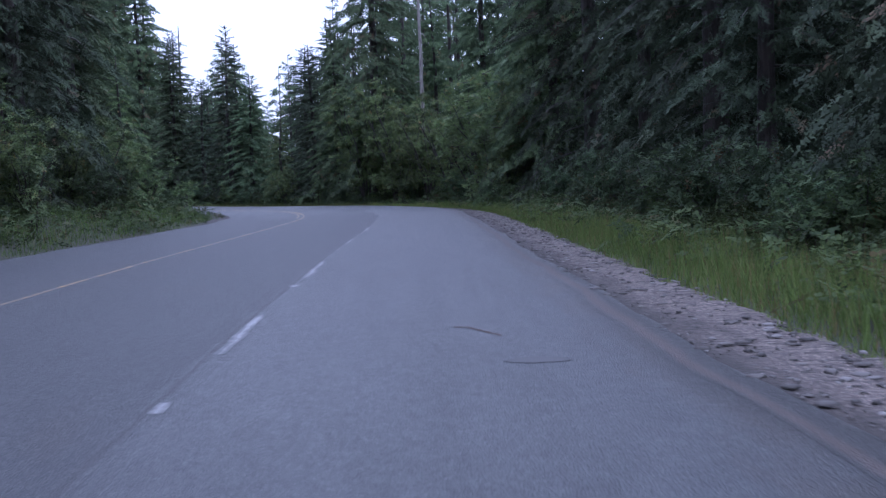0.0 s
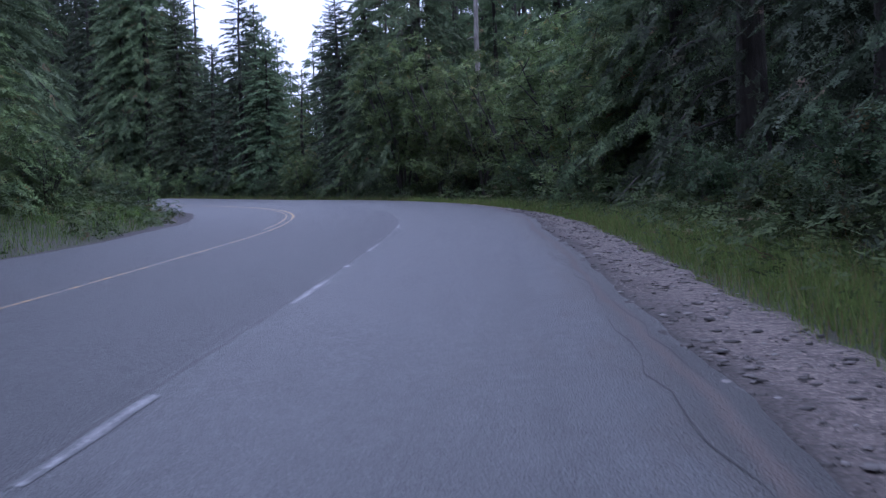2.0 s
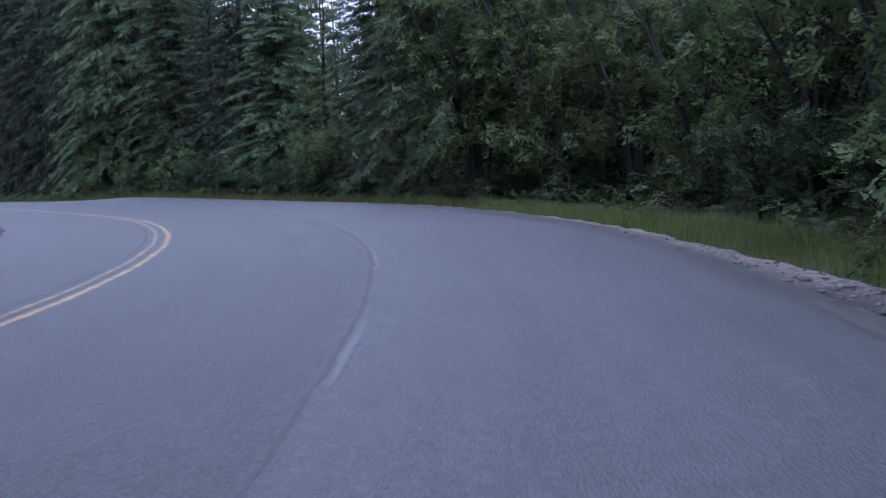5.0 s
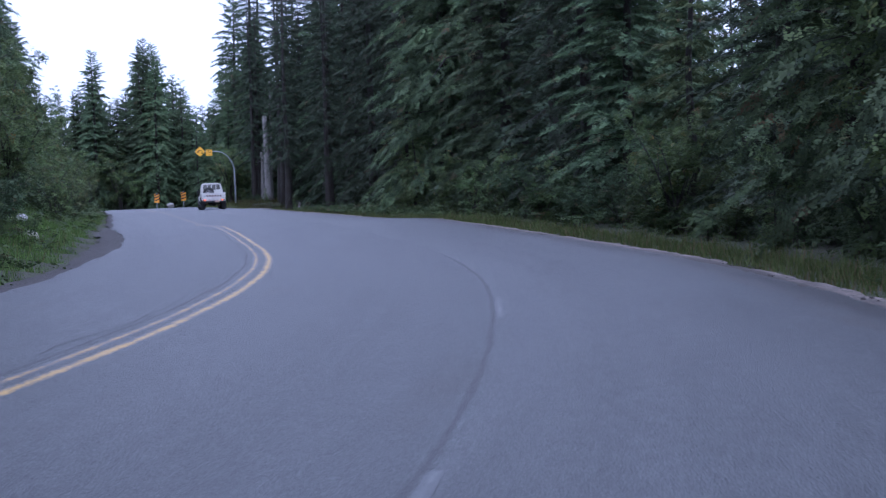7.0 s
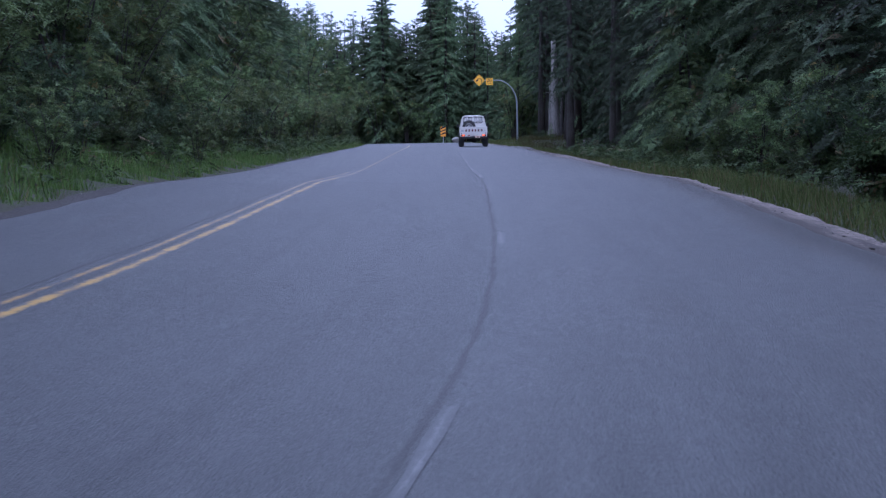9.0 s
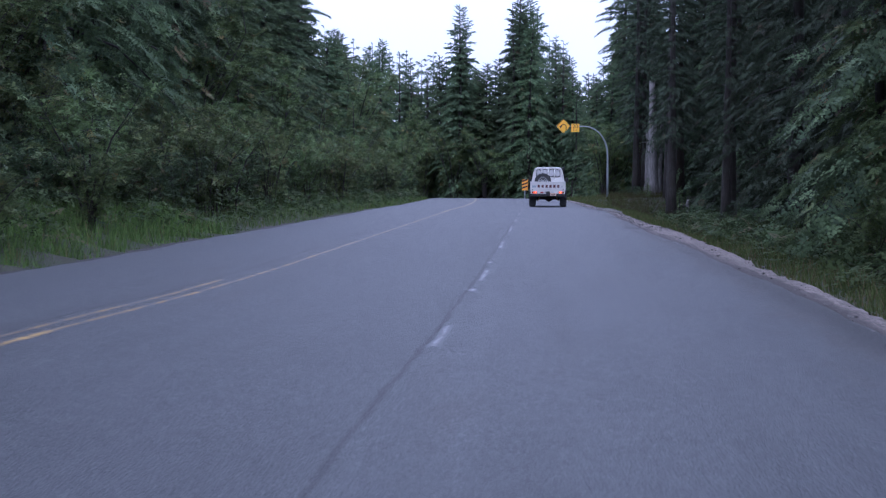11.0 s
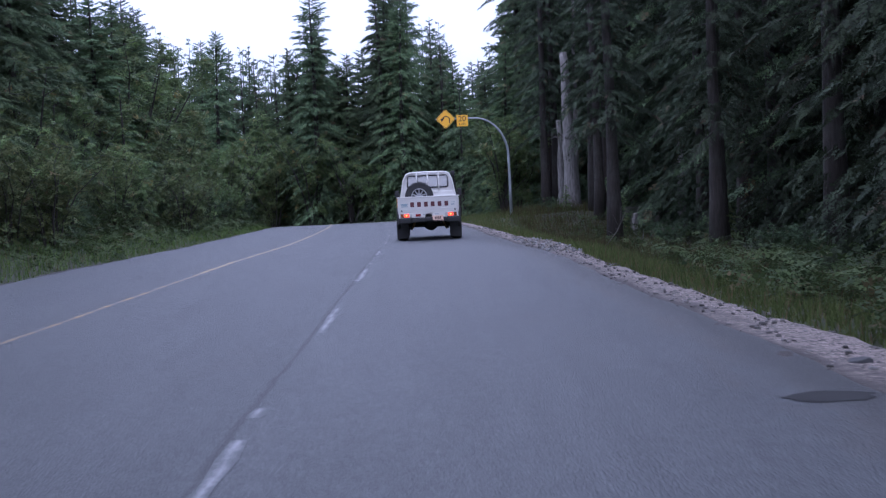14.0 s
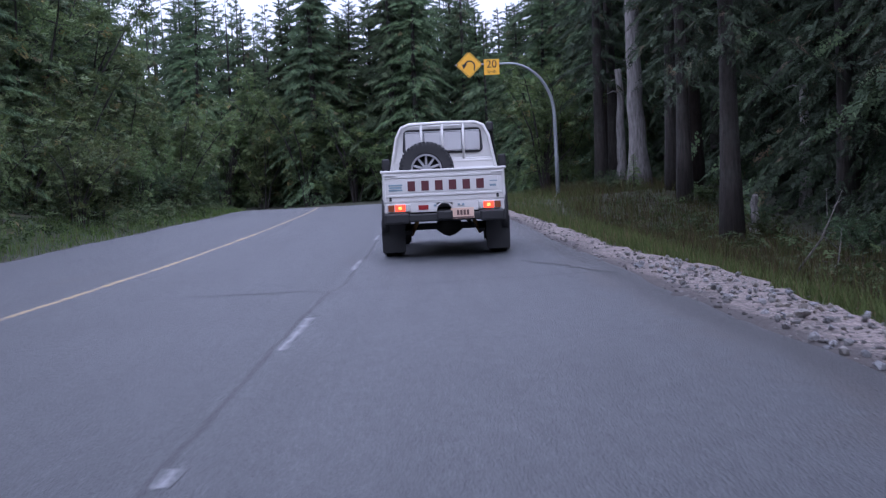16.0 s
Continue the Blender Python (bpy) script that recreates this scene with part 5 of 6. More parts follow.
# ---- dead wood ----
def dead_tree(name, s, off, height, foot, tip, label, seed, lean=(0.0, 0.0), stubs=5, material=BARK_PALE, category="tree", boughs=0, drop=0.0):
    rng = random.Random(seed)
    x, y, _ = spot(s, off)
    tree = tagged(new(name), label, category)
    tree.location = (float(x), float(y), float(ground_height(s, off)) - drop)
    bm = bmesh.new()
    n = 10
    pts = [(lean[0] * height * k / n + rng.uniform(-0.04, 0.04), lean[1] * height * k / n + rng.uniform(-0.04, 0.04), height * k / n - 0.3 * (k == 0)) for k in range(n + 1)]
    radii = [(foot * (1.5 if k == 0 else 1.18 if k == 1 else 1.0) * (1 - k / n) + tip * k / n) * rng.uniform(0.95, 1.05) for k in range(n + 1)]
    tube(bm, pts, radii, 12)
    part("trunk", bm, material, tree, smooth=True)
    for k in range(stubs + boughs):
        bough = k >= stubs
        f = rng.uniform(0.45, 0.97) if bough else rng.uniform(0.3, 0.95)
        p = Vector(pts[int(f * n)])
        a = rng.uniform(0, 6.28)
        l = rng.uniform(0.8, 2.2) if bough else rng.uniform(0.3, 1.1)
        d = Vector((math.cos(a), math.sin(a), rng.uniform(-0.3, 0.15)))
        bm = bmesh.new()
        tube(bm, [p, p + d * l * 0.5 + Vector((0, 0, 0.05)), p + d * l - Vector((0, 0, 0.12 * l))], [0.035 + 0.01 * l, 0.03, 0.008], 5)
        part("dead_branch", bm, material, tree, smooth=True)
        if bough:
            g = np.random.default_rng(seed * 31 + k)
            m = 26
            t = g.random((m, 1))
            base = np.array(p) + np.array(d) * l * t - UP * 0.1 * l * t
            way = unit(g.normal(0, 1, (m, 3)) * (1, 1, 0.4) + np.array(d) * 0.6)
            sd = unit(np.cross(way, UP))
            size = g.uniform(0.18, 0.42, m)
            v, q = fronds(base, way, sd, size, size * 0.6, 0.1)
            put("sparse_needles", leaf_uv(array_mesh("sparse_needles", v, q)), NEEDLES_DEEP, tree)
    return tree


dead_tree("dead_tree", 194.0, 13.2, 8.6, 0.42, 0.22, "big bleached grey dead trunk beside the verge", 1, (-0.03, 0.015), 4)
dead_tree("dead_tree", 198.5, 13.4, 5.2, 0.22, 0.15, "thin bleached dead trunk beside a larger one", 2, (0.01, 0.0), 2)
dead_tree("broken_snag", 184.9, 16.9, 5.2, 0.20, 0.12, "broken pale snag standing among dark trunks", 3, (0.0, 0.0), 2)
dead_tree("broken_snag", 176.0, 17.4, 4.6, 0.16, 0.10, "short grey snag in the open stand", 14, (0.02, 0.0), 3)
dead_tree("stump", 178.5, 13.3, 1.35, 0.15, 0.09, "weathered grey broken stump in the grass", 5, (0.03, 0), 0, category="stump", drop=0.1)
dead_tree("dead_tree", 78.0, 12.0, 15, 0.17, 0.07, "tall bleached dead trunk behind the alders", 6, (0.0, 0.0), 9)
dead_tree("dead_tree", 121.0, 18.1, 16.6, 0.22, 0.04, "thin dead spire with a few ragged boughs", 7, (0.0, 0.0), 6, boughs=11, material=BARK)
dead_tree("dead_tree", 202.0, 15.0, 13, 0.18, 0.08, "bleached dead trunk at the forest edge", 8, (0.02, 0.0), 6)
dead_tree("marker_post", 206.0, 8.3, 1.6, 0.06, 0.055, "plain brown wooden post on the verge", 9, stubs=0, material=BARK_RED, category="post")
sticks = random.Random(3)


def fallen_branch(s0, o0, reach, material, label, twigs=3):
    """A bare bent branch with side twigs, its foot on the ground; reach is its way along the road, across it and up."""
    x, y, _ = spot(s0, o0)
    ahead, aside = Vector(spot(s0 + 1, o0)[:2]) - Vector((x, y)), Vector(spot(s0, o0 + 1)[:2]) - Vector((x, y))
    p = Vector((float(x), float(y), float(ground_height(s0, o0)) + 0.02))
    d = Vector((*(ahead * reach[0] + aside * reach[1]), reach[2]))
    bm = bmesh.new()
    tube(bm, [p, p + d * 0.5 + Vector((0.05, 0.03, -0.06)), p + d], [0.020, 0.014, 0.004], 5)
    for j in range(twigs):
        q = p + d * (0.4 + 0.5 * j / twigs)
        tube(bm, [q, q + Vector((sticks.uniform(-0.4, 0.4), sticks.uniform(-0.4, 0.4), sticks.uniform(0, 0.4)))], [0.008, 0.002], 4)
    tagged(part("fallen_branch", bm, material, None, smooth=True), label, "branch", group="fallen branches")


for k in range(5):
    fallen_branch(sticks.uniform(156, 166), sticks.uniform(9.5, 12.5), (sticks.uniform(-0.9, 0.9), sticks.uniform(-0.9, 0.9), sticks.uniform(0.1, 0.7)), BARK_RED, "bare brown fallen branch lying in the undergrowth")
fallen_branch(160.0, 8.9, (0.2, 0.80, 1.20), BARK_GREY, "bleached bare branch leaning out of the brush", 5)
fallen_branch(163.2, 10.4, (0.3, 0.35, 0.9), BARK_GREY, "bleached bare branch leaning out of the brush", 2)
fallen_branch(176.5, 12.6, (0.2, 0.25, 1.3), BARK_GREY, "bleached bare branch leaning against the trunks", 3)

# ---- signs ----
SIGN_YELLOW = plain("sign_amber_sheeting", (0.80, 0.42, 0.02), 0.45, 0, 0.12, 3, 0)
SIGN_ORANGE = plain("marker_orange_sheeting", (0.80, 0.32, 0.02), 0.45, 0, 0.12, 3, 0)
SIGN_BLACK = plain("sign_black_print", (0.02, 0.02, 0.02), 0.5, 0, 0, 3, 0)
GALVANISED = plain("galvanised_steel", (0.30, 0.32, 0.34), 0.5, 0.5, 0.3, 6)


def lettering(name, text, size, material, parent, at, label=""):
    curve = bpy.data.curves.new(name, "FONT")
    curve.body, curve.size, curve.align_x, curve.align_y, curve.extrude = text, size, "CENTER", "CENTER", 0.002
    temp = new(name + "_curve", curve)
    bpy.context.view_layer.update()
    me = bpy.data.meshes.new_from_object(temp.evaluated_get(bpy.context.evaluated_depsgraph_get()))
    bpy.data.objects.remove(temp)
    ob = put(name, me, material, parent, label)
    ob.matrix_basis = Matrix.Translation(at) @ Euler((radians(90), 0, 0)).to_matrix().to_4x4()
    return ob


def overhead_sign():
    """A curved arm over the lane; its boards face back along the road (local -y)."""
    x, y, h = spot(193.0, 9.7)
    sign = tagged(new("overhead_sign"), "curved galvanised arm carrying amber sharp-bend warning boards", "road sign")
    sign.matrix_basis = Matrix.Translation((float(x), float(y), float(ground_height(193.0, 9.7)))) @ Euler((0, 0, float(h))).to_matrix().to_4x4()
    zb = 5.2 - float(ground_height(193.0, 9.7))
    bm = bmesh.new()
    pts, rad = [(0, 0, -0.3), (0, 0, 1.5), (-0.02, 0, zb - 2.1)], [0.085, 0.08, 0.07]
    for k in range(1, 11):
        a = math.pi / 2 * k / 10
        pts.append((-1.75 * (1 - math.cos(a)) - 0.02, 0, zb - 2.1 + 2.1 * math.sin(a)))
        rad.append(0.07 - 0.003 * k)
    pts.append((-3.85, 0, zb))
    rad.append(0.032)
    tube(bm, pts, rad, 12)
    part("arm", bm, GALVANISED, sign, smooth=True)
    bm = bmesh.new()
    box(bm, 0.34, 0.34, 0.03, (0, 0, 0.02), 0.008)
    part("base_plate", bm, GALVANISED, sign)
    c = 0.53
    bm = bmesh.new()
    slab(bm, [(0, -c), (c, 0), (0, c), (-c, 0)], 0.012)
    bmesh.ops.bevel(bm, geom=[e for e in bm.edges if abs(e.verts[0].co.y - e.verts[1].co.y) > 0.005], offset=0.05, segments=4, affect="EDGES")
    bmesh.ops.translate(bm, verts=bm.verts, vec=(-3.3, -0.07, zb))
    diamond = part("warning_board", bm, SIGN_YELLOW, sign, "amber diamond board with a black hooked arrow")
    # hooked arrow: up the right-hand stem, round to the left and down
    bm = bmesh.new()
    mid, w, line = (0.02, -0.05), 0.055, []
    for k in range(17):
        a = radians(-8 + 176 * k / 16)
        line.append((mid[0] + 0.19 * math.cos(a), mid[1] + 0.19 * math.sin(a)))
    line = [(mid[0] + 0.17, mid[1] - 0.18)] + line
    rings = []
    for k, (px, pz) in enumerate(line):
        qx, qz = line[min(k + 1, len(line) - 1)]
        ox, oz = line[max(k - 1, 0)]
        n = Vector((-(qz - oz), qx - ox)).normalized() * w / 2
        rings.append((bm.verts.new((px + n.x, 0, pz + n.y)), bm.verts.new((px - n.x, 0, pz - n.y))))
    for (a0, b0), (a1, b1) in zip(rings, rings[1:]):
        bm.faces.new((a0, b0, b1, a1))
    tx, tz = line[-1]
    bm.faces.new([bm.verts.new((tx - 0.12, 0, tz + 0.02)), bm.verts.new((tx + 0.10, 0, tz + 0.06)), bm.verts.new((tx - 0.05, 0, tz - 0.15))])
    bmesh.ops.translate(bm, verts=bm.verts, vec=(-3.3, -0.078, zb))
    part("arrow", bm, SIGN_BLACK, diamond)
    rim = bmesh.new()
    for sx, sz in ((1, 1), (1, -1), (-1, 1), (-1, -1)):
        p, q = Vector((sx * (c - 0.05), 0, sz * 0.005)), Vector((sx * 0.005, 0, sz * (c - 0.05)))
        n = Vector((-(q - p).z, 0, (q - p).x)).normalized() * 0.008
        rim.faces.new([rim.verts.new(v) for v in (p + n, q + n, q - n, p - n)])
    bmesh.ops.translate(rim, verts=rim.verts, vec=(-3.3, -0.077, zb))
    part("border", rim, SIGN_BLACK, diamond)
    bm = bmesh.new()
    box(bm, 0.60, 0.012, 0.60, (-2.42, -0.07, zb - 0.12), 0.004)
    tab = part("speed_board", bm, SIGN_YELLOW, sign, "amber square advisory speed board reading 20")
    lettering("numerals", "20", 0.42, SIGN_BLACK, tab, (-2.42, -0.079, zb - 0.02))
    lettering("unit", "km/h", 0.17, SIGN_BLACK, tab, (-2.42, -0.079, zb - 0.30))
    for bx in (-3.5, -3.1, -2.55, -2.29):
        bm = bmesh.new()
        box(bm, 0.05, 0.07, 0.10, (bx, -0.03, zb), 0.006)
        part("clamp", bm, GALVANISED, sign)


overhead_sign()


def chevron_sign(s, off, flip, z0=0.45):
    x, y, _ = spot(s, off)
    sign = tagged(new("chevron_sign"), "orange and black striped marker board on a short post", "road sign", "chevrons at the bend")
    sign.matrix_basis = Matrix.Translation((float(x), float(y), float(ground_height(s, off)))) @ Euler((0, 0, radians(43))).to_matrix().to_4x4()
    bm = bmesh.new()
    box(bm, 0.09, 0.09, z0 + 1.45, (0, 0.06, z0 / 2 + 0.525), 0.006)
    part("post", bm, GALVANISED, sign)
    bm = bmesh.new()
    box(bm, 0.6, 0.015, 1.1, (0, 0, z0 + 0.6), 0.004)
    board = part("board", bm, SIGN_ORANGE, sign)
    for k in range(3):
        z = z0 + 0.25 + 0.34 * k
        bm = bmesh.new()
        slab(bm, [(-0.28 * flip, z), (0.26 * flip, z + 0.20), (0.26 * flip, z + 0.36), (-0.28 * flip, z + 0.16)], 0.002, (0, -0.0115, -0.05))
        part("stripe", bm, SIGN_BLACK, board)


chevron_sign(224.0, 11.5, 1, 0.85)
chevron_sign(223.5, 15.0, 1, 0.8)

# ---- the white pickup, braking on the road ahead ----
PAINT = plain("white_car_paint", (0.64, 0.625, 0.595), 0.3, 0, 0.08, 2.5, 0)
PAINT.node_tree.nodes["Principled BSDF"].inputs["Coat Weight"].default_value = 0.5
TRAY_WHITE = plain("dusty_white_tray_paint", (0.60, 0.585, 0.555), 0.45, 0, 0.16, 3, 0)
DARK = plain("black_plastic_trim", (0.014, 0.014, 0.015), 0.6, 0, 0.3, 12)
RUBBER = plain("tyre_rubber", (0.028, 0.028, 0.029), 0.85, 0, 0.3, 25, 0.3)
UNDERSIDE = plain("dirty_chassis_steel", (0.04, 0.037, 0.034), 0.75, 0.2, 0.4, 10)
RIM_METAL = plain("machined_alloy", (0.36, 0.36, 0.37), 0.35, 0.7, 0.25, 20)
RIM_DARK = plain("rim_shadow_black", (0.03, 0.03, 0.03), 0.5, 0.3, 0.2, 20)
MAROON = plain("maroon_lettering", (0.09, 0.022, 0.026), 0.45, 0, 0.1, 10, 0)
STICKER = plain("grey_blue_sticker", (0.22, 0.30, 0.34), 0.5, 0, 0.2, 20, 0)
PLATE = plain("pale_number_plate", (0.66, 0.47, 0.36), 0.4, 0, 0.1, 20, 0)
PLATE_INK = plain("plate_ink", (0.12, 0.07, 0.06), 0.5, 0, 0.1, 20, 0)
SHOCK = plain("ochre_shock_absorber", (0.32, 0.19, 0.07), 0.5, 0.2, 0.3, 20)
REFLECTOR = plain("red_reflector", (0.25, 0.02, 0.02), 0.25, 0, 0.1, 20, 0)
AMBER_LENS = plain("dark_amber_lens", (0.22, 0.06, 0.02), 0.25, 0, 0.1, 20, 0)
CLEAR_LENS = plain("clear_lens", (0.5, 0.48, 0.46), 0.2, 0, 0.1, 20, 0)
BRAKE = lamp_material("lit_brake_lens", (1.0, 0.08, 0.02), 1.6, (0.5, 0.03, 0.02))
FILAMENT = lamp_material("brake_bulb", (1.0, 0.25, 0.04), 2.6, (0.8, 0.3, 0.05))
REAR_GLASS = plain("reflective_rear_glass", (0.31, 0.30, 0.285), 0.06, 0.7, 0.25, 1.5, 0)


def wheel(parent, at, radius=0.405, width=0.27, name="wheel", tilt=None):
    """A wheel on the x axis: treaded tyre, spoked alloy rim."""
    w = new(name)
    w.parent = parent
    w.matrix_basis = Matrix.Translation(at) @ (tilt or Matrix())
    h = width / 2
    bm = bmesh.new()
    lathe(bm, [(0.225, -h * 0.72), (0.25, -h * 0.92), (0.31, -h), (radius - 0.05, -h), (radius - 0.012, -h * 0.86), (radius, -h * 0.6), (radius, h * 0.6), (radius - 0.012, h * 0.86),
               (radius - 0.05, h), (0.31, h), (0.25, h * 0.92), (0.225, h * 0.72)], 40)
    for k in range(40):
        a = 2 * math.pi * k / 40
        for sx in (-1, 1):
            t = Euler((a + 0.05 * sx, 0, 0)).to_matrix().to_4x4()
            box(bm, width * 0.30, 0.034, 0.02, t @ Vector((sx * width * 0.27, 0, radius + 0.004)), 0, t)
            box(bm, 0.016, 0.03, 0.05, t @ Vector((sx * (h + 0.002), 0, radius - 0.035)), 0, t)
    bmesh.ops.recalc_face_normals(bm, faces=bm.faces)
    part("tyre", bm, RUBBER, w, smooth=False)
    bm = bmesh.new()
    lathe(bm, [(0.225, -h * 0.72), (0.232, -h * 0.8), (0.215, -h * 0.82), (0.20, -h * 0.5), (0.20, h * 0.5), (0.215, h * 0.82), (0.232, h * 0.8), (0.225, h * 0.72)], 40)
    lathe(bm, [(0.0, -h * 0.15), (0.2, -h * 0.15), (0.2, h * 0.15), (0.0, h * 0.15)], 24)
    bmesh.ops.recalc_face_normals(bm, faces=bm.faces)
    rim = part("rim", bm, RIM_DARK, w, smooth=True)
    for side in (-1, 1):
        for k in range(10):
            t = Euler((2 * math.pi * k / 10, 0, 0)).to_matrix().to_4x4()
            bm = bmesh.new()
            box(bm, 0.025, 0.036, 0.13, t @ Vector((side * h * 0.52, 0, 0.135)), 0.006, t)
            part("spoke", bm, RIM_METAL, rim)
    bm = bmesh.new()
    for side in (-1, 1):
        lathe(bm, [(0.232, side * h * 0.78), (0.232, side * h * 0.88), (0.205, side * h * 0.88), (0.203, side * h * 0.7)], 40)
        lathe(bm, [(0.0, side * h * 0.62), (0.055, side * h * 0.62), (0.075, side * h * 0.5), (0.075, side * h * 0.2)], 20)
        for k in range(24):
            t = Euler((2 * math.pi * k / 24, 0, 0)).to_matrix().to_4x4()
            box(bm, 0.016, 0.014, 0.014, t @ Vector((side * h * 0.9, 0, 0.219)), 0, t)
    bmesh.ops.recalc_face_normals(bm, faces=bm.faces)
    part("bead_ring", bm, RIM_METAL, rim, "bright bolted bead ring and hub")
    return w


def loft(bm, sections):
    """Joins rings of equally many points into a closed skin."""
    rings = [[bm.verts.new(p) for p in ring] for ring in sections]
    n = len(rings[0])
    for lo, hi in zip(rings, rings[1:]):
        for k in range(n):
            bm.faces.new((lo[k], lo[(k + 1) % n], hi[(k + 1) % n], hi[k]))
    bm.faces.new(rings[0][::-1])
    bm.faces.new(rings[-1])
    bmesh.ops.recalc_face_normals(bm, faces=bm.faces)
    return bm


def pickup():
    """Its own axes: y ahead, z up, the rear axle over the origin."""
    truck = tagged(new("pickup_truck"), "white single-cab pickup with steel tray and lit brake lamps", "car")
    x, y, _ = spot(161.0, 4.12)
    truck.matrix_basis = Matrix.Translation((float(x), float(y), float(grade(161.0)))) @ Euler((0, 0, radians(39.3))).to_matrix().to_4x4()
    R = 0.405
    for sx in (-1, 1):
        for wy in (0.0, 3.18):
            wheel(truck, (sx * 0.765, wy, R + 0.002))
    # chassis
    bm = bmesh.new()
    for sx in (-1, 1):
        box(bm, 0.09, 4.6, 0.13, (sx * 0.43, 1.35, 0.62), 0.01)
    for yy in (-0.9, 0.3, 1.3, 2.4):
        box(bm, 0.86, 0.08, 0.10, (0, yy, 0.62), 0.01)
    part("chassis", bm, UNDERSIDE, truck)
    for yy in (0.0, 3.18):
        bm = bmesh.new()
        tube(bm, [(-0.7, yy, R), (-0.2, yy, R), (0.2, yy, R), (0.7, yy, R)], 0.05, 12)
        lathe(bm, [(0.0, -0.19), (0.06, -0.18), (0.13, -0.09), (0.155, 0.0), (0.13, 0.09), (0.06, 0.18), (0.0, 0.19)], 20, at=(0.05, yy, R))
        bmesh.ops.recalc_face_normals(bm, faces=bm.faces)
        part("axle", bm, UNDERSIDE, truck, smooth=True)
    for sx in (-1, 1):
        bm = bmesh.new()
        tube(bm, [(sx * 0.50, -0.12, 0.30), (sx * 0.43, -0.22, 0.44), (sx * 0.37, -0.26, 0.60)], [0.028, 0.032, 0.024], 10)
        part("shock_absorber", bm, SHOCK, truck, "ochre yellow shock absorber", True)
        bm = bmesh.new()
        for k in range(4):
            box(bm, 0.07, 1.3 - 0.2 * k, 0.014, (sx * 0.52, 0.02, 0.37 - 0.017 * k))
        part("leaf_spring", bm, UNDERSIDE, truck)
        bm = bmesh.new()
        slab(bm, [(-0.165, 0), (0.165, 0), (0.17, 0.46), (-0.17, 0.46)], 0.012, (sx * 0.745, -0.50, 0.075))
        part("mud_flap", bm, DARK, truck, "black rubber mud flap")
        bm = bmesh.new()
        tube(bm, [(sx * 0.85, 0.50 * math.cos(a) + 0.0, 0.44 + 0.47 * math.sin(a)) for a in np.linspace(-0.15, math.pi + 0.15, 14)], 0.055, 8)
        part("fender_flare", bm, DARK, truck, "black plastic wheel-arch flare", True)
        bm = bmesh.new()
        tube(bm, [(sx * 0.85, 3.18 + 0.50 * math.cos(a), 0.42 + 0.46 * math.sin(a)) for a in np.linspace(-0.1, math.pi + 0.1, 14)], 0.06, 8)
        part("fender_flare", bm, DARK, truck, "black plastic wheel-arch flare", True)
        bm = bmesh.new()
        tube(bm, [(sx * 0.80, 0.75, 0.45), (sx * 0.86, 0.85, 0.42), (sx * 0.86, 2.45, 0.42), (sx * 0.80, 2.55, 0.45)], 0.032, 10)
        part("side_step", bm, DARK, truck, smooth=True)
    bm = bmesh.new()
    tube(bm, [(0.34, 0.6, 0.46), (0.36, -0.3, 0.44), (0.40, -0.75, 0.42)], 0.032, 10)
    part("exhaust_pipe", bm, UNDERSIDE, truck, smooth=True)
    # rear bumper
    bm = bmesh.new()
    box(bm, 1.66, 0.16, 0.11, (0, -1.02, 0.575), 0.02)
    for sx in (-1, 1):
        box(bm, 0.34, 0.14, 0.15, (sx * 0.66, -1.06, 0.575), 0.03)
    box(bm, 0.22, 0.14, 0.12, (0.0, -1.08, 0.60), 0.02)
    part("rear_bumper", bm, DARK, truck, "black steel rear bumper")
    # tray
    tray = new("tray")
    tray.parent = truck
    bm = bmesh.new()
    box(bm, 1.68, 1.92, 0.05, (0, -0.06, 0.80), 0.008)
    for k in range(11):
        box(bm, 0.05, 1.86, 0.012, (-0.70 + 0.14 * k, -0.06, 0.829))
    part("tray_floor", bm, TRAY_WHITE, tray)
    for sx in (-1, 1):
        bm = bmesh.new()
        box(bm, 0.035, 1.90, 0.38, (sx * 0.825, -0.06, 1.01), 0.01)
        tube(bm, [(sx * 0.835, -1.0, 1.205), (sx * 0.835, 0.88, 1.205)], 0.022, 8)
        for k in range(6):
            box(bm, 0.014, 0.04, 0.34, (sx * 0.848, -0.88 + 0.33 * k, 1.01))
        box(bm, 0.012, 1.86, 0.04, (sx * 0.848, -0.06, 0.86))
        part("side_board", bm, TRAY_WHITE, tray)
    bm = bmesh.new()
    box(bm, 1.68, 0.034, 0.42, (0, -1.025, 1.005), 0.012)
    tailgate = part("tailgate", bm, TRAY_WHITE, truck, "white steel tailgate with raised ribs")
    bm = bmesh.new()
    box(bm, 1.74, 0.06, 0.035, (0, -1.03, 1.222), 0.012)
    part("top_rail", bm, TRAY_WHITE, tailgate)
    bm = bmesh.new()
    for z in (1.145, 0.885):
        box(bm, 1.60, 0.014, 0.03, (0, -1.047, z), 0.005)
    for xx in (-0.82, 0.82):
        box(bm, 0.03, 0.02, 0.40, (xx, -1.047, 1.0), 0.006)
    box(bm, 1.50, 0.008, 0.19, (0, -1.044, 1.02), 0.004)
    part("rib", bm, TRAY_WHITE, tailgate)
    for xx in (-0.74, 0.74):
        bm = bmesh.new()
        box(bm, 0.17, 0.03, 0.02, (xx, -1.055, 1.172), 0.005)
        part("latch_bar", bm, TRAY_WHITE, tailgate)
        bm = bmesh.new()
        box(bm, 0.032, 0.02, 0.055, (xx * 1.0, -1.056, 0.845), 0.004)
        part("rubber_stop", bm, DARK, tailgate)
    for k in range(6):
        bm = bmesh.new()
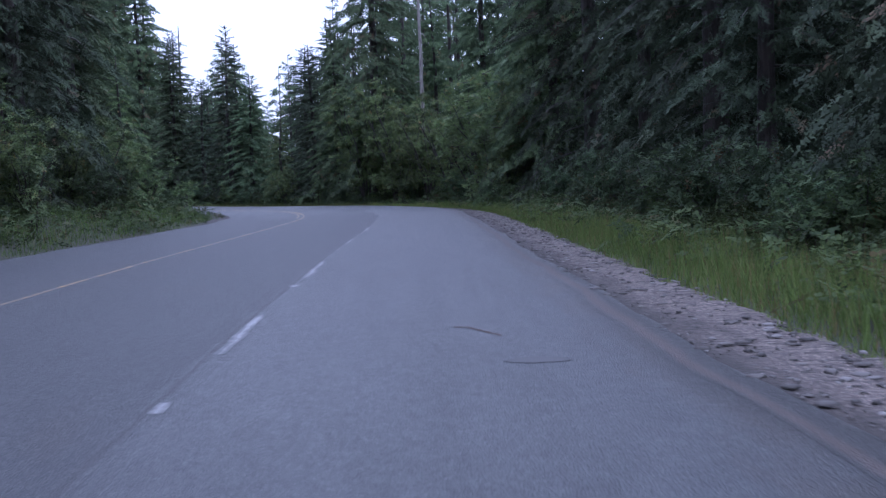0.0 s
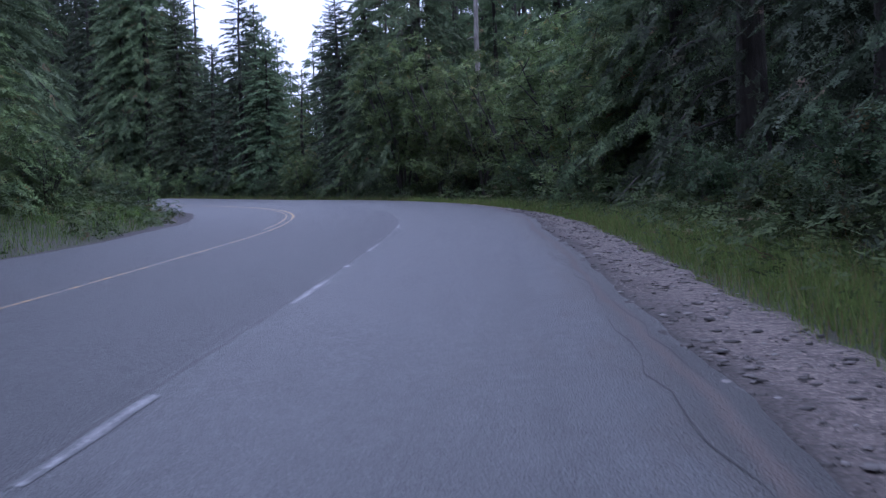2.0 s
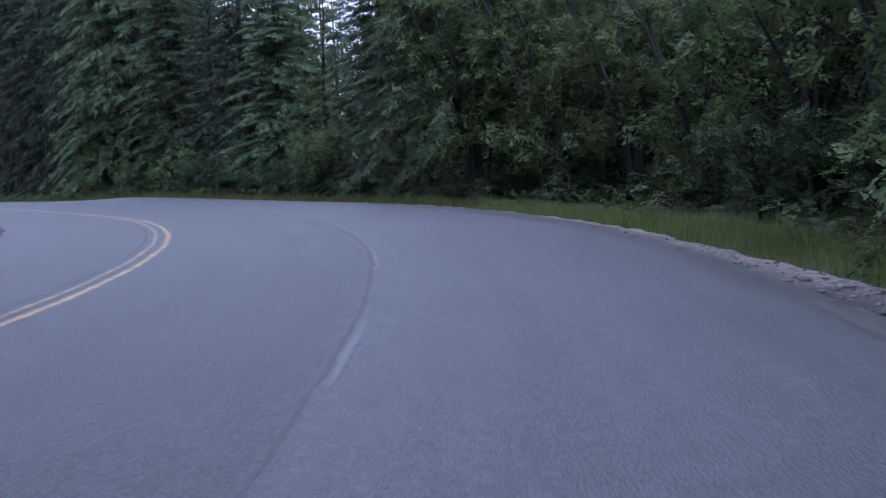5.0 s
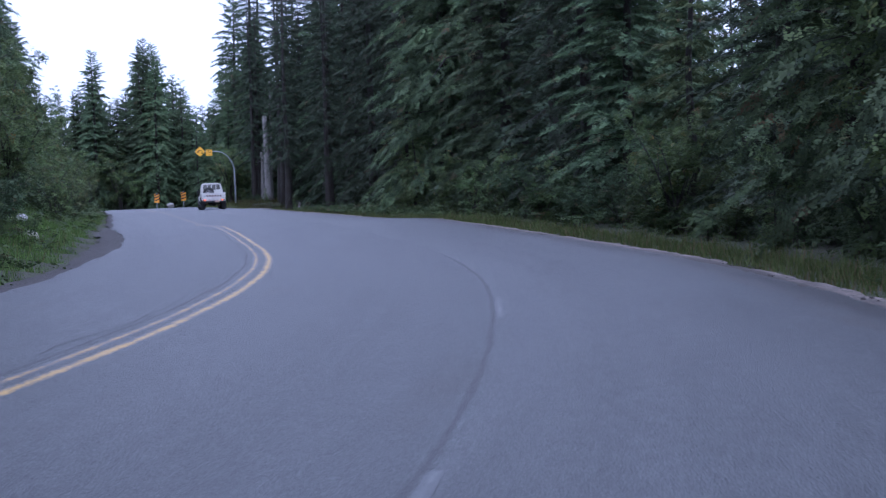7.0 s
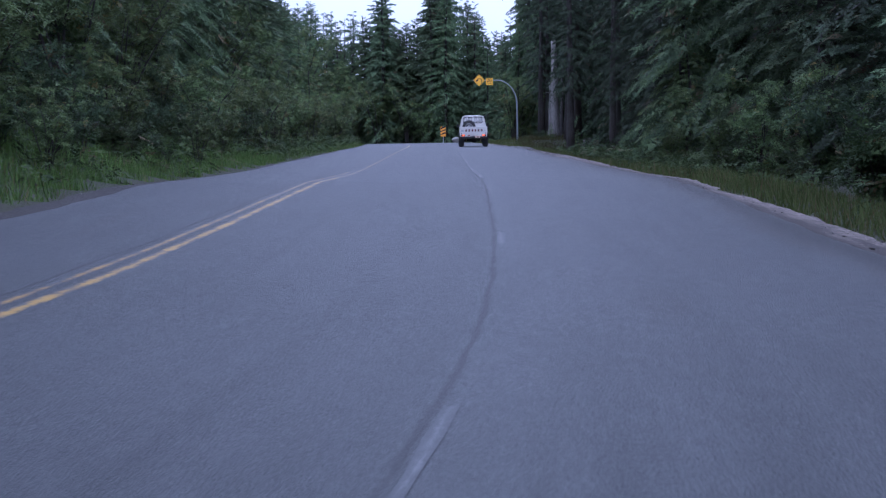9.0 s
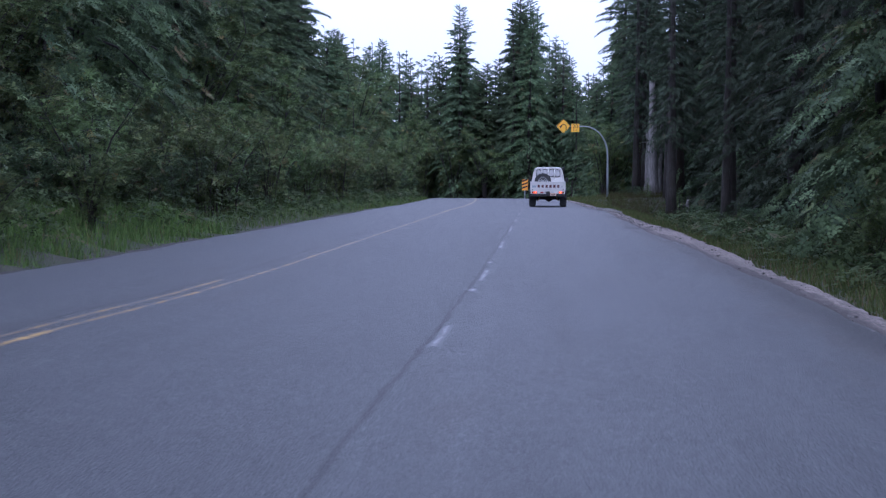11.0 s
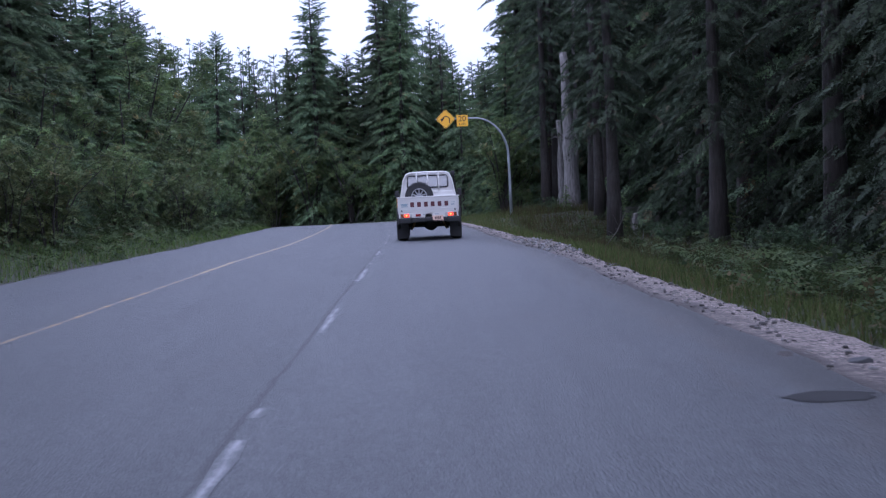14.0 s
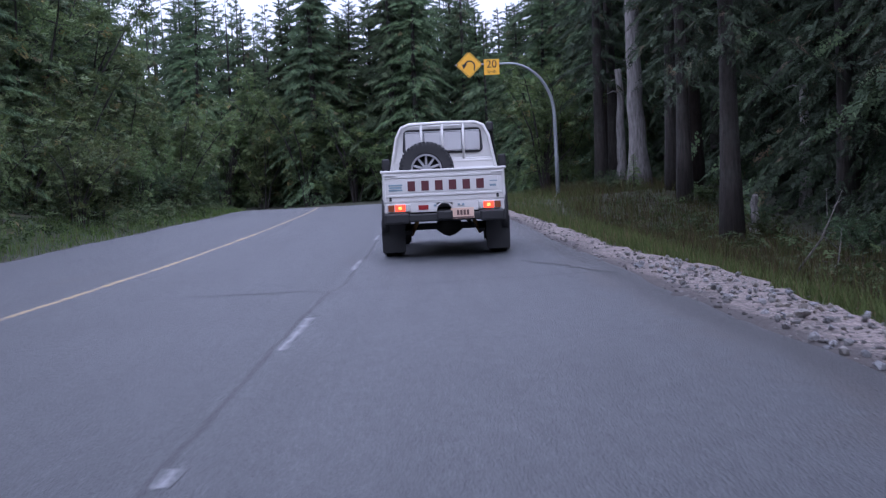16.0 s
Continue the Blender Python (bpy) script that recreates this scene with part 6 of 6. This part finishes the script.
        cx = -0.445 + 0.19 * k
        box(bm, 0.105, 0.006, 0.135, (cx, -1.052, 1.015), 0.004)
        part("badge_block", bm, MAROON, tailgate, "dark maroon badge block")
    for cx, cz, w, h in ((-0.665, 1.035, 0.19, 0.022), (-0.665, 1.0, 0.17, 0.026), (-0.665, 0.965, 0.19, 0.022)):
        bm = bmesh.new()
        box(bm, w, 0.004, h, (cx, -1.0515, cz))
        part("sticker_bar", bm, STICKER, tailgate)
    bm = bmesh.new()
    box(bm, 0.09, 0.004, 0.028, (0.68, -1.0515, 0.985))
    box(bm, 0.11, 0.004, 0.012, (0.69, -1.0515, 1.045))
    part("sticker_bar", bm, STICKER, tailgate)
    # lamp panel under the tray
    bm = bmesh.new()
    for cx, w in ((-0.47, 0.72), (0.47, 0.72)):
        box(bm, w, 0.03, 0.135, (cx, -1.02, 0.715), 0.012)
    tube(bm, [(0.12 * math.cos(a), -1.02, 0.645 + 0.13 * math.sin(a)) for a in np.linspace(0, math.pi, 10)], 0.014, 6)
    box(bm, 1.62, 0.03, 0.03, (0, -1.02, 0.785), 0.006)
    part("lamp_panel", bm, TRAY_WHITE, truck)
    for sx in (-1, 1):
        lamp = new("tail_lamp")
        lamp.parent = truck
        bm = bmesh.new()
        box(bm, 0.325, 0.03, 0.115, (sx * 0.63, -1.043, 0.718), 0.01)
        part("lamp_housing", bm, CLEAR_LENS, lamp)
        bm = bmesh.new()
        box(bm, 0.085, 0.02, 0.095, (sx * 0.735, -1.058, 0.718), 0.008)
        part("indicator_lens", bm, AMBER_LENS, lamp, "dark amber indicator lens")
        bm = bmesh.new()
        box(bm, 0.145, 0.02, 0.095, (sx * 0.612, -1.058, 0.718), 0.008)
        part("brake_lens", bm, BRAKE, lamp, "glowing red brake lens")
        bm = bmesh.new()
        box(bm, 0.05, 0.006, 0.045, (sx * 0.612, -1.070, 0.718), 0.015)
        part("bulb", bm, FILAMENT, lamp, "bright orange bulb glow")
        bm = bmesh.new()
        box(bm, 0.055, 0.02, 0.095, (sx * 0.503, -1.058, 0.718), 0.008)
        part("reverse_lens", bm, CLEAR_LENS, lamp)
    bm = bmesh.new()
    box(bm, 0.14, 0.012, 0.065, (-0.29, -1.042, 0.715), 0.006)
    part("reflector", bm, REFLECTOR, truck, "small red reflector")
    for cx in (-0.13, 0.20, 0.26):
        bm = bmesh.new()
        box(bm, 0.035, 0.01, 0.03, (cx, -1.042, 0.735), 0.004)
        part("panel_sticker", bm, STICKER, truck)
    bm = bmesh.new()
    box(bm, 0.32, 0.008, 0.15, (0.245, -1.10, 0.615), 0.004)
    plate = part("number_plate", bm, PLATE, truck, "pale number plate")
    for k in range(4):
        bm = bmesh.new()
        box(bm, 0.034, 0.003, 0.07, (0.185 + 0.045 * k, -1.1055, 0.625))
        part("plate_bar", bm, PLATE_INK, plate)
    bm = bmesh.new()
    box(bm, 0.30, 0.003, 0.022, (0.245, -1.1055, 0.556))
    part("plate_bar", bm, PLATE_INK, plate)
    # cab: lofted shell with a rounded roof
    def ring(yy, half, zlo, zhi, inward, roof=0.0):
        pts = []
        for sx in (1, -1):
            side = [(half, zlo), (half + 0.01, zlo + 0.28), (half, zlo + 0.52), (half - inward * 0.45, zhi - 0.36), (half - inward, zhi - 0.12), (half - inward - 0.05, zhi - 0.035), (half - inward - 0.15, zhi)]
            pts += [(sx * a, yy, b) for a, b in (side if sx > 0 else side[::-1])]
        return pts
    bm = bmesh.new()
    loft(bm, [ring(0.955, 0.80, 0.62, 1.90, 0.15), ring(0.99, 0.825, 0.58, 1.935, 0.145), ring(1.40, 0.83, 0.56, 1.955, 0.14), ring(2.10, 0.83, 0.56, 1.95, 0.14), ring(2.22, 0.825, 0.56, 1.93, 0.14)])
    cab = part("cab", bm, PAINT, truck, "white sheet-metal cab", smooth=False)
    bm = bmesh.new()
    for k in range(7):
        box(bm, 0.05, 1.05, 0.012, (-0.42 + 0.14 * k, 1.6, 1.957), 0.004)
    part("roof_rib", bm, PAINT, cab)
    # windscreen slope, bonnet and front
    bm = bmesh.new()
    loft(bm, [ring(2.22, 0.825, 0.56, 1.93, 0.14), [(a * 1.0, 2.62 if b > 1.15 else 2.62, min(b, 1.16)) for a, _, b in ring(2.62, 0.825, 0.56, 1.2, 0.03)]])
    part("windscreen_frame", bm, PAINT, cab)
    bm = bmesh.new()
    loft(bm, [ring(2.60, 0.74, 0.56, 1.17, 0.04), ring(3.2, 0.72, 0.56, 1.15, 0.05), ring(3.75, 0.70, 0.56, 1.10, 0.06), ring(3.86, 0.68, 0.58, 1.02, 0.06)])
    part("bonnet", bm, PAINT, truck, smooth=False)
    for sx in (-1, 1):
        bm = bmesh.new()
        loft(bm, [[(sx * a, yy, b) for a, b in ((0.70, 0.62), (0.86, 0.66), (0.87, 0.92), (0.80, 1.0), (0.70, 1.0))] for yy in (2.62, 3.0, 3.5, 3.8)])
        part("front_fender", bm, PAINT, truck)
    bm = bmesh.new()
    box(bm, 1.70, 0.16, 0.20, (0, 3.98, 0.60), 0.03)
    part("front_bumper", bm, DARK, truck)
    # rear window: black seal, bright frame, sliding panes
    bm = bmesh.new()
    outline = []
    for cx, cz, a0 in ((0.52, 1.775, 0), (-0.52, 1.775, 90), (-0.54, 1.545, 180), (0.54, 1.545, 270)):
        outline += [(cx + 0.075 * math.cos(radians(a0 + 22.5 * k)), cz + 0.075 * math.sin(radians(a0 + 22.5 * k))) for k in range(5)]
    slab(bm, outline, 0.03, (0, 0.935, 0))
    window = part("rear_window", bm, DARK, cab, "wide rear window with a black rubber seal")
    for lo, hi in ((-0.57, -0.30), (-0.275, 0.0), (0.015, 0.29), (0.315, 0.57)):
        bm = bmesh.new()
        box(bm, hi - lo, 0.006, 0.285, ((lo + hi) / 2, 0.918, 1.66), 0.002, Euler((radians(-5), 0, 0)).to_matrix().to_4x4())
        part("pane", bm, REAR_GLASS, window, "reflective glass pane")
    bm = bmesh.new()
    for xx in (-0.288, 0.302):
        box(bm, 0.022, 0.012, 0.29, (xx, 0.915, 1.66), 0.003)
    for zz in (1.512, 1.808):
        box(bm, 1.13, 0.010, 0.016, (0, 0.921, zz), 0.003)
    part("window_frame", bm, RIM_METAL, window, "bright metal sliding frame")
    # headboard in front of the window
    bm = bmesh.new()
    hoop = [(-0.80, 0.88, 0.83), (-0.79, 0.88, 1.25), (-0.70, 0.88, 1.72), (-0.62, 0.88, 1.88), (-0.50, 0.88, 1.925), (0, 0.88, 1.935), (0.50, 0.88, 1.925), (0.62, 0.88, 1.88), (0.70, 0.88, 1.72), (0.79, 0.88, 1.25), (0.80, 0.88, 0.83)]
    tube(bm, hoop, 0.028, 10)
    for xx in (-0.32, 0.0, 0.32):
        tube(bm, [(xx, 0.875, 1.38), (xx, 0.875, 1.93)], 0.021, 8)
    part("headboard_hoop", bm, TRAY_WHITE, tray, smooth=True)
    bm = bmesh.new()
    box(bm, 1.56, 0.02, 0.55, (0, 0.88, 1.12), 0.006)
    for k in range(4):
        box(bm, 1.50, 0.022, 0.028, (0, 0.872, 1.02 + 0.11 * k), 0.006)
    part("headboard_panel", bm, TRAY_WHITE, tray)
    # mirrors, snorkel, aerial mount
    for sx in (-1, 1):
        bm = bmesh.new()
        tube(bm, [(sx * 0.80, 2.25, 1.25), (sx * 0.90, 2.22, 1.30)], 0.016, 6)
        box(bm, 0.13, 0.07, 0.21, (sx * 0.945, 2.20, 1.33), 0.025)
        part("mirror", bm, DARK, truck, "black door mirror")
    bm = bmesh.new()
    tube(bm, [(0.86, 3.0, 0.98), (0.87, 2.7, 1.08), (0.81, 2.35, 1.5), (0.77, 2.15, 1.82)], 0.042, 8)
    box(bm, 0.12, 0.14, 0.15, (0.765, 2.12, 1.89), 0.03)
    part("snorkel", bm, DARK, truck, "black intake snorkel beside the cab")
    return truck


truck = pickup()
# spare wheel standing in the tray
spare = tagged(new("spare_wheel"), "spare off-road tyre on a spoked alloy rim standing in the tray", "wheel")
spare.matrix_basis = truck.matrix_basis @ Matrix.Translation((-0.255, 0.55, 0.836))
wheel(spare, (0, 0, 0.404), 0.40, 0.26, "spare", Euler((radians(0), 0, radians(90))).to_matrix().to_4x4() @ Euler((0, radians(0), 0)).to_matrix().to_4x4())
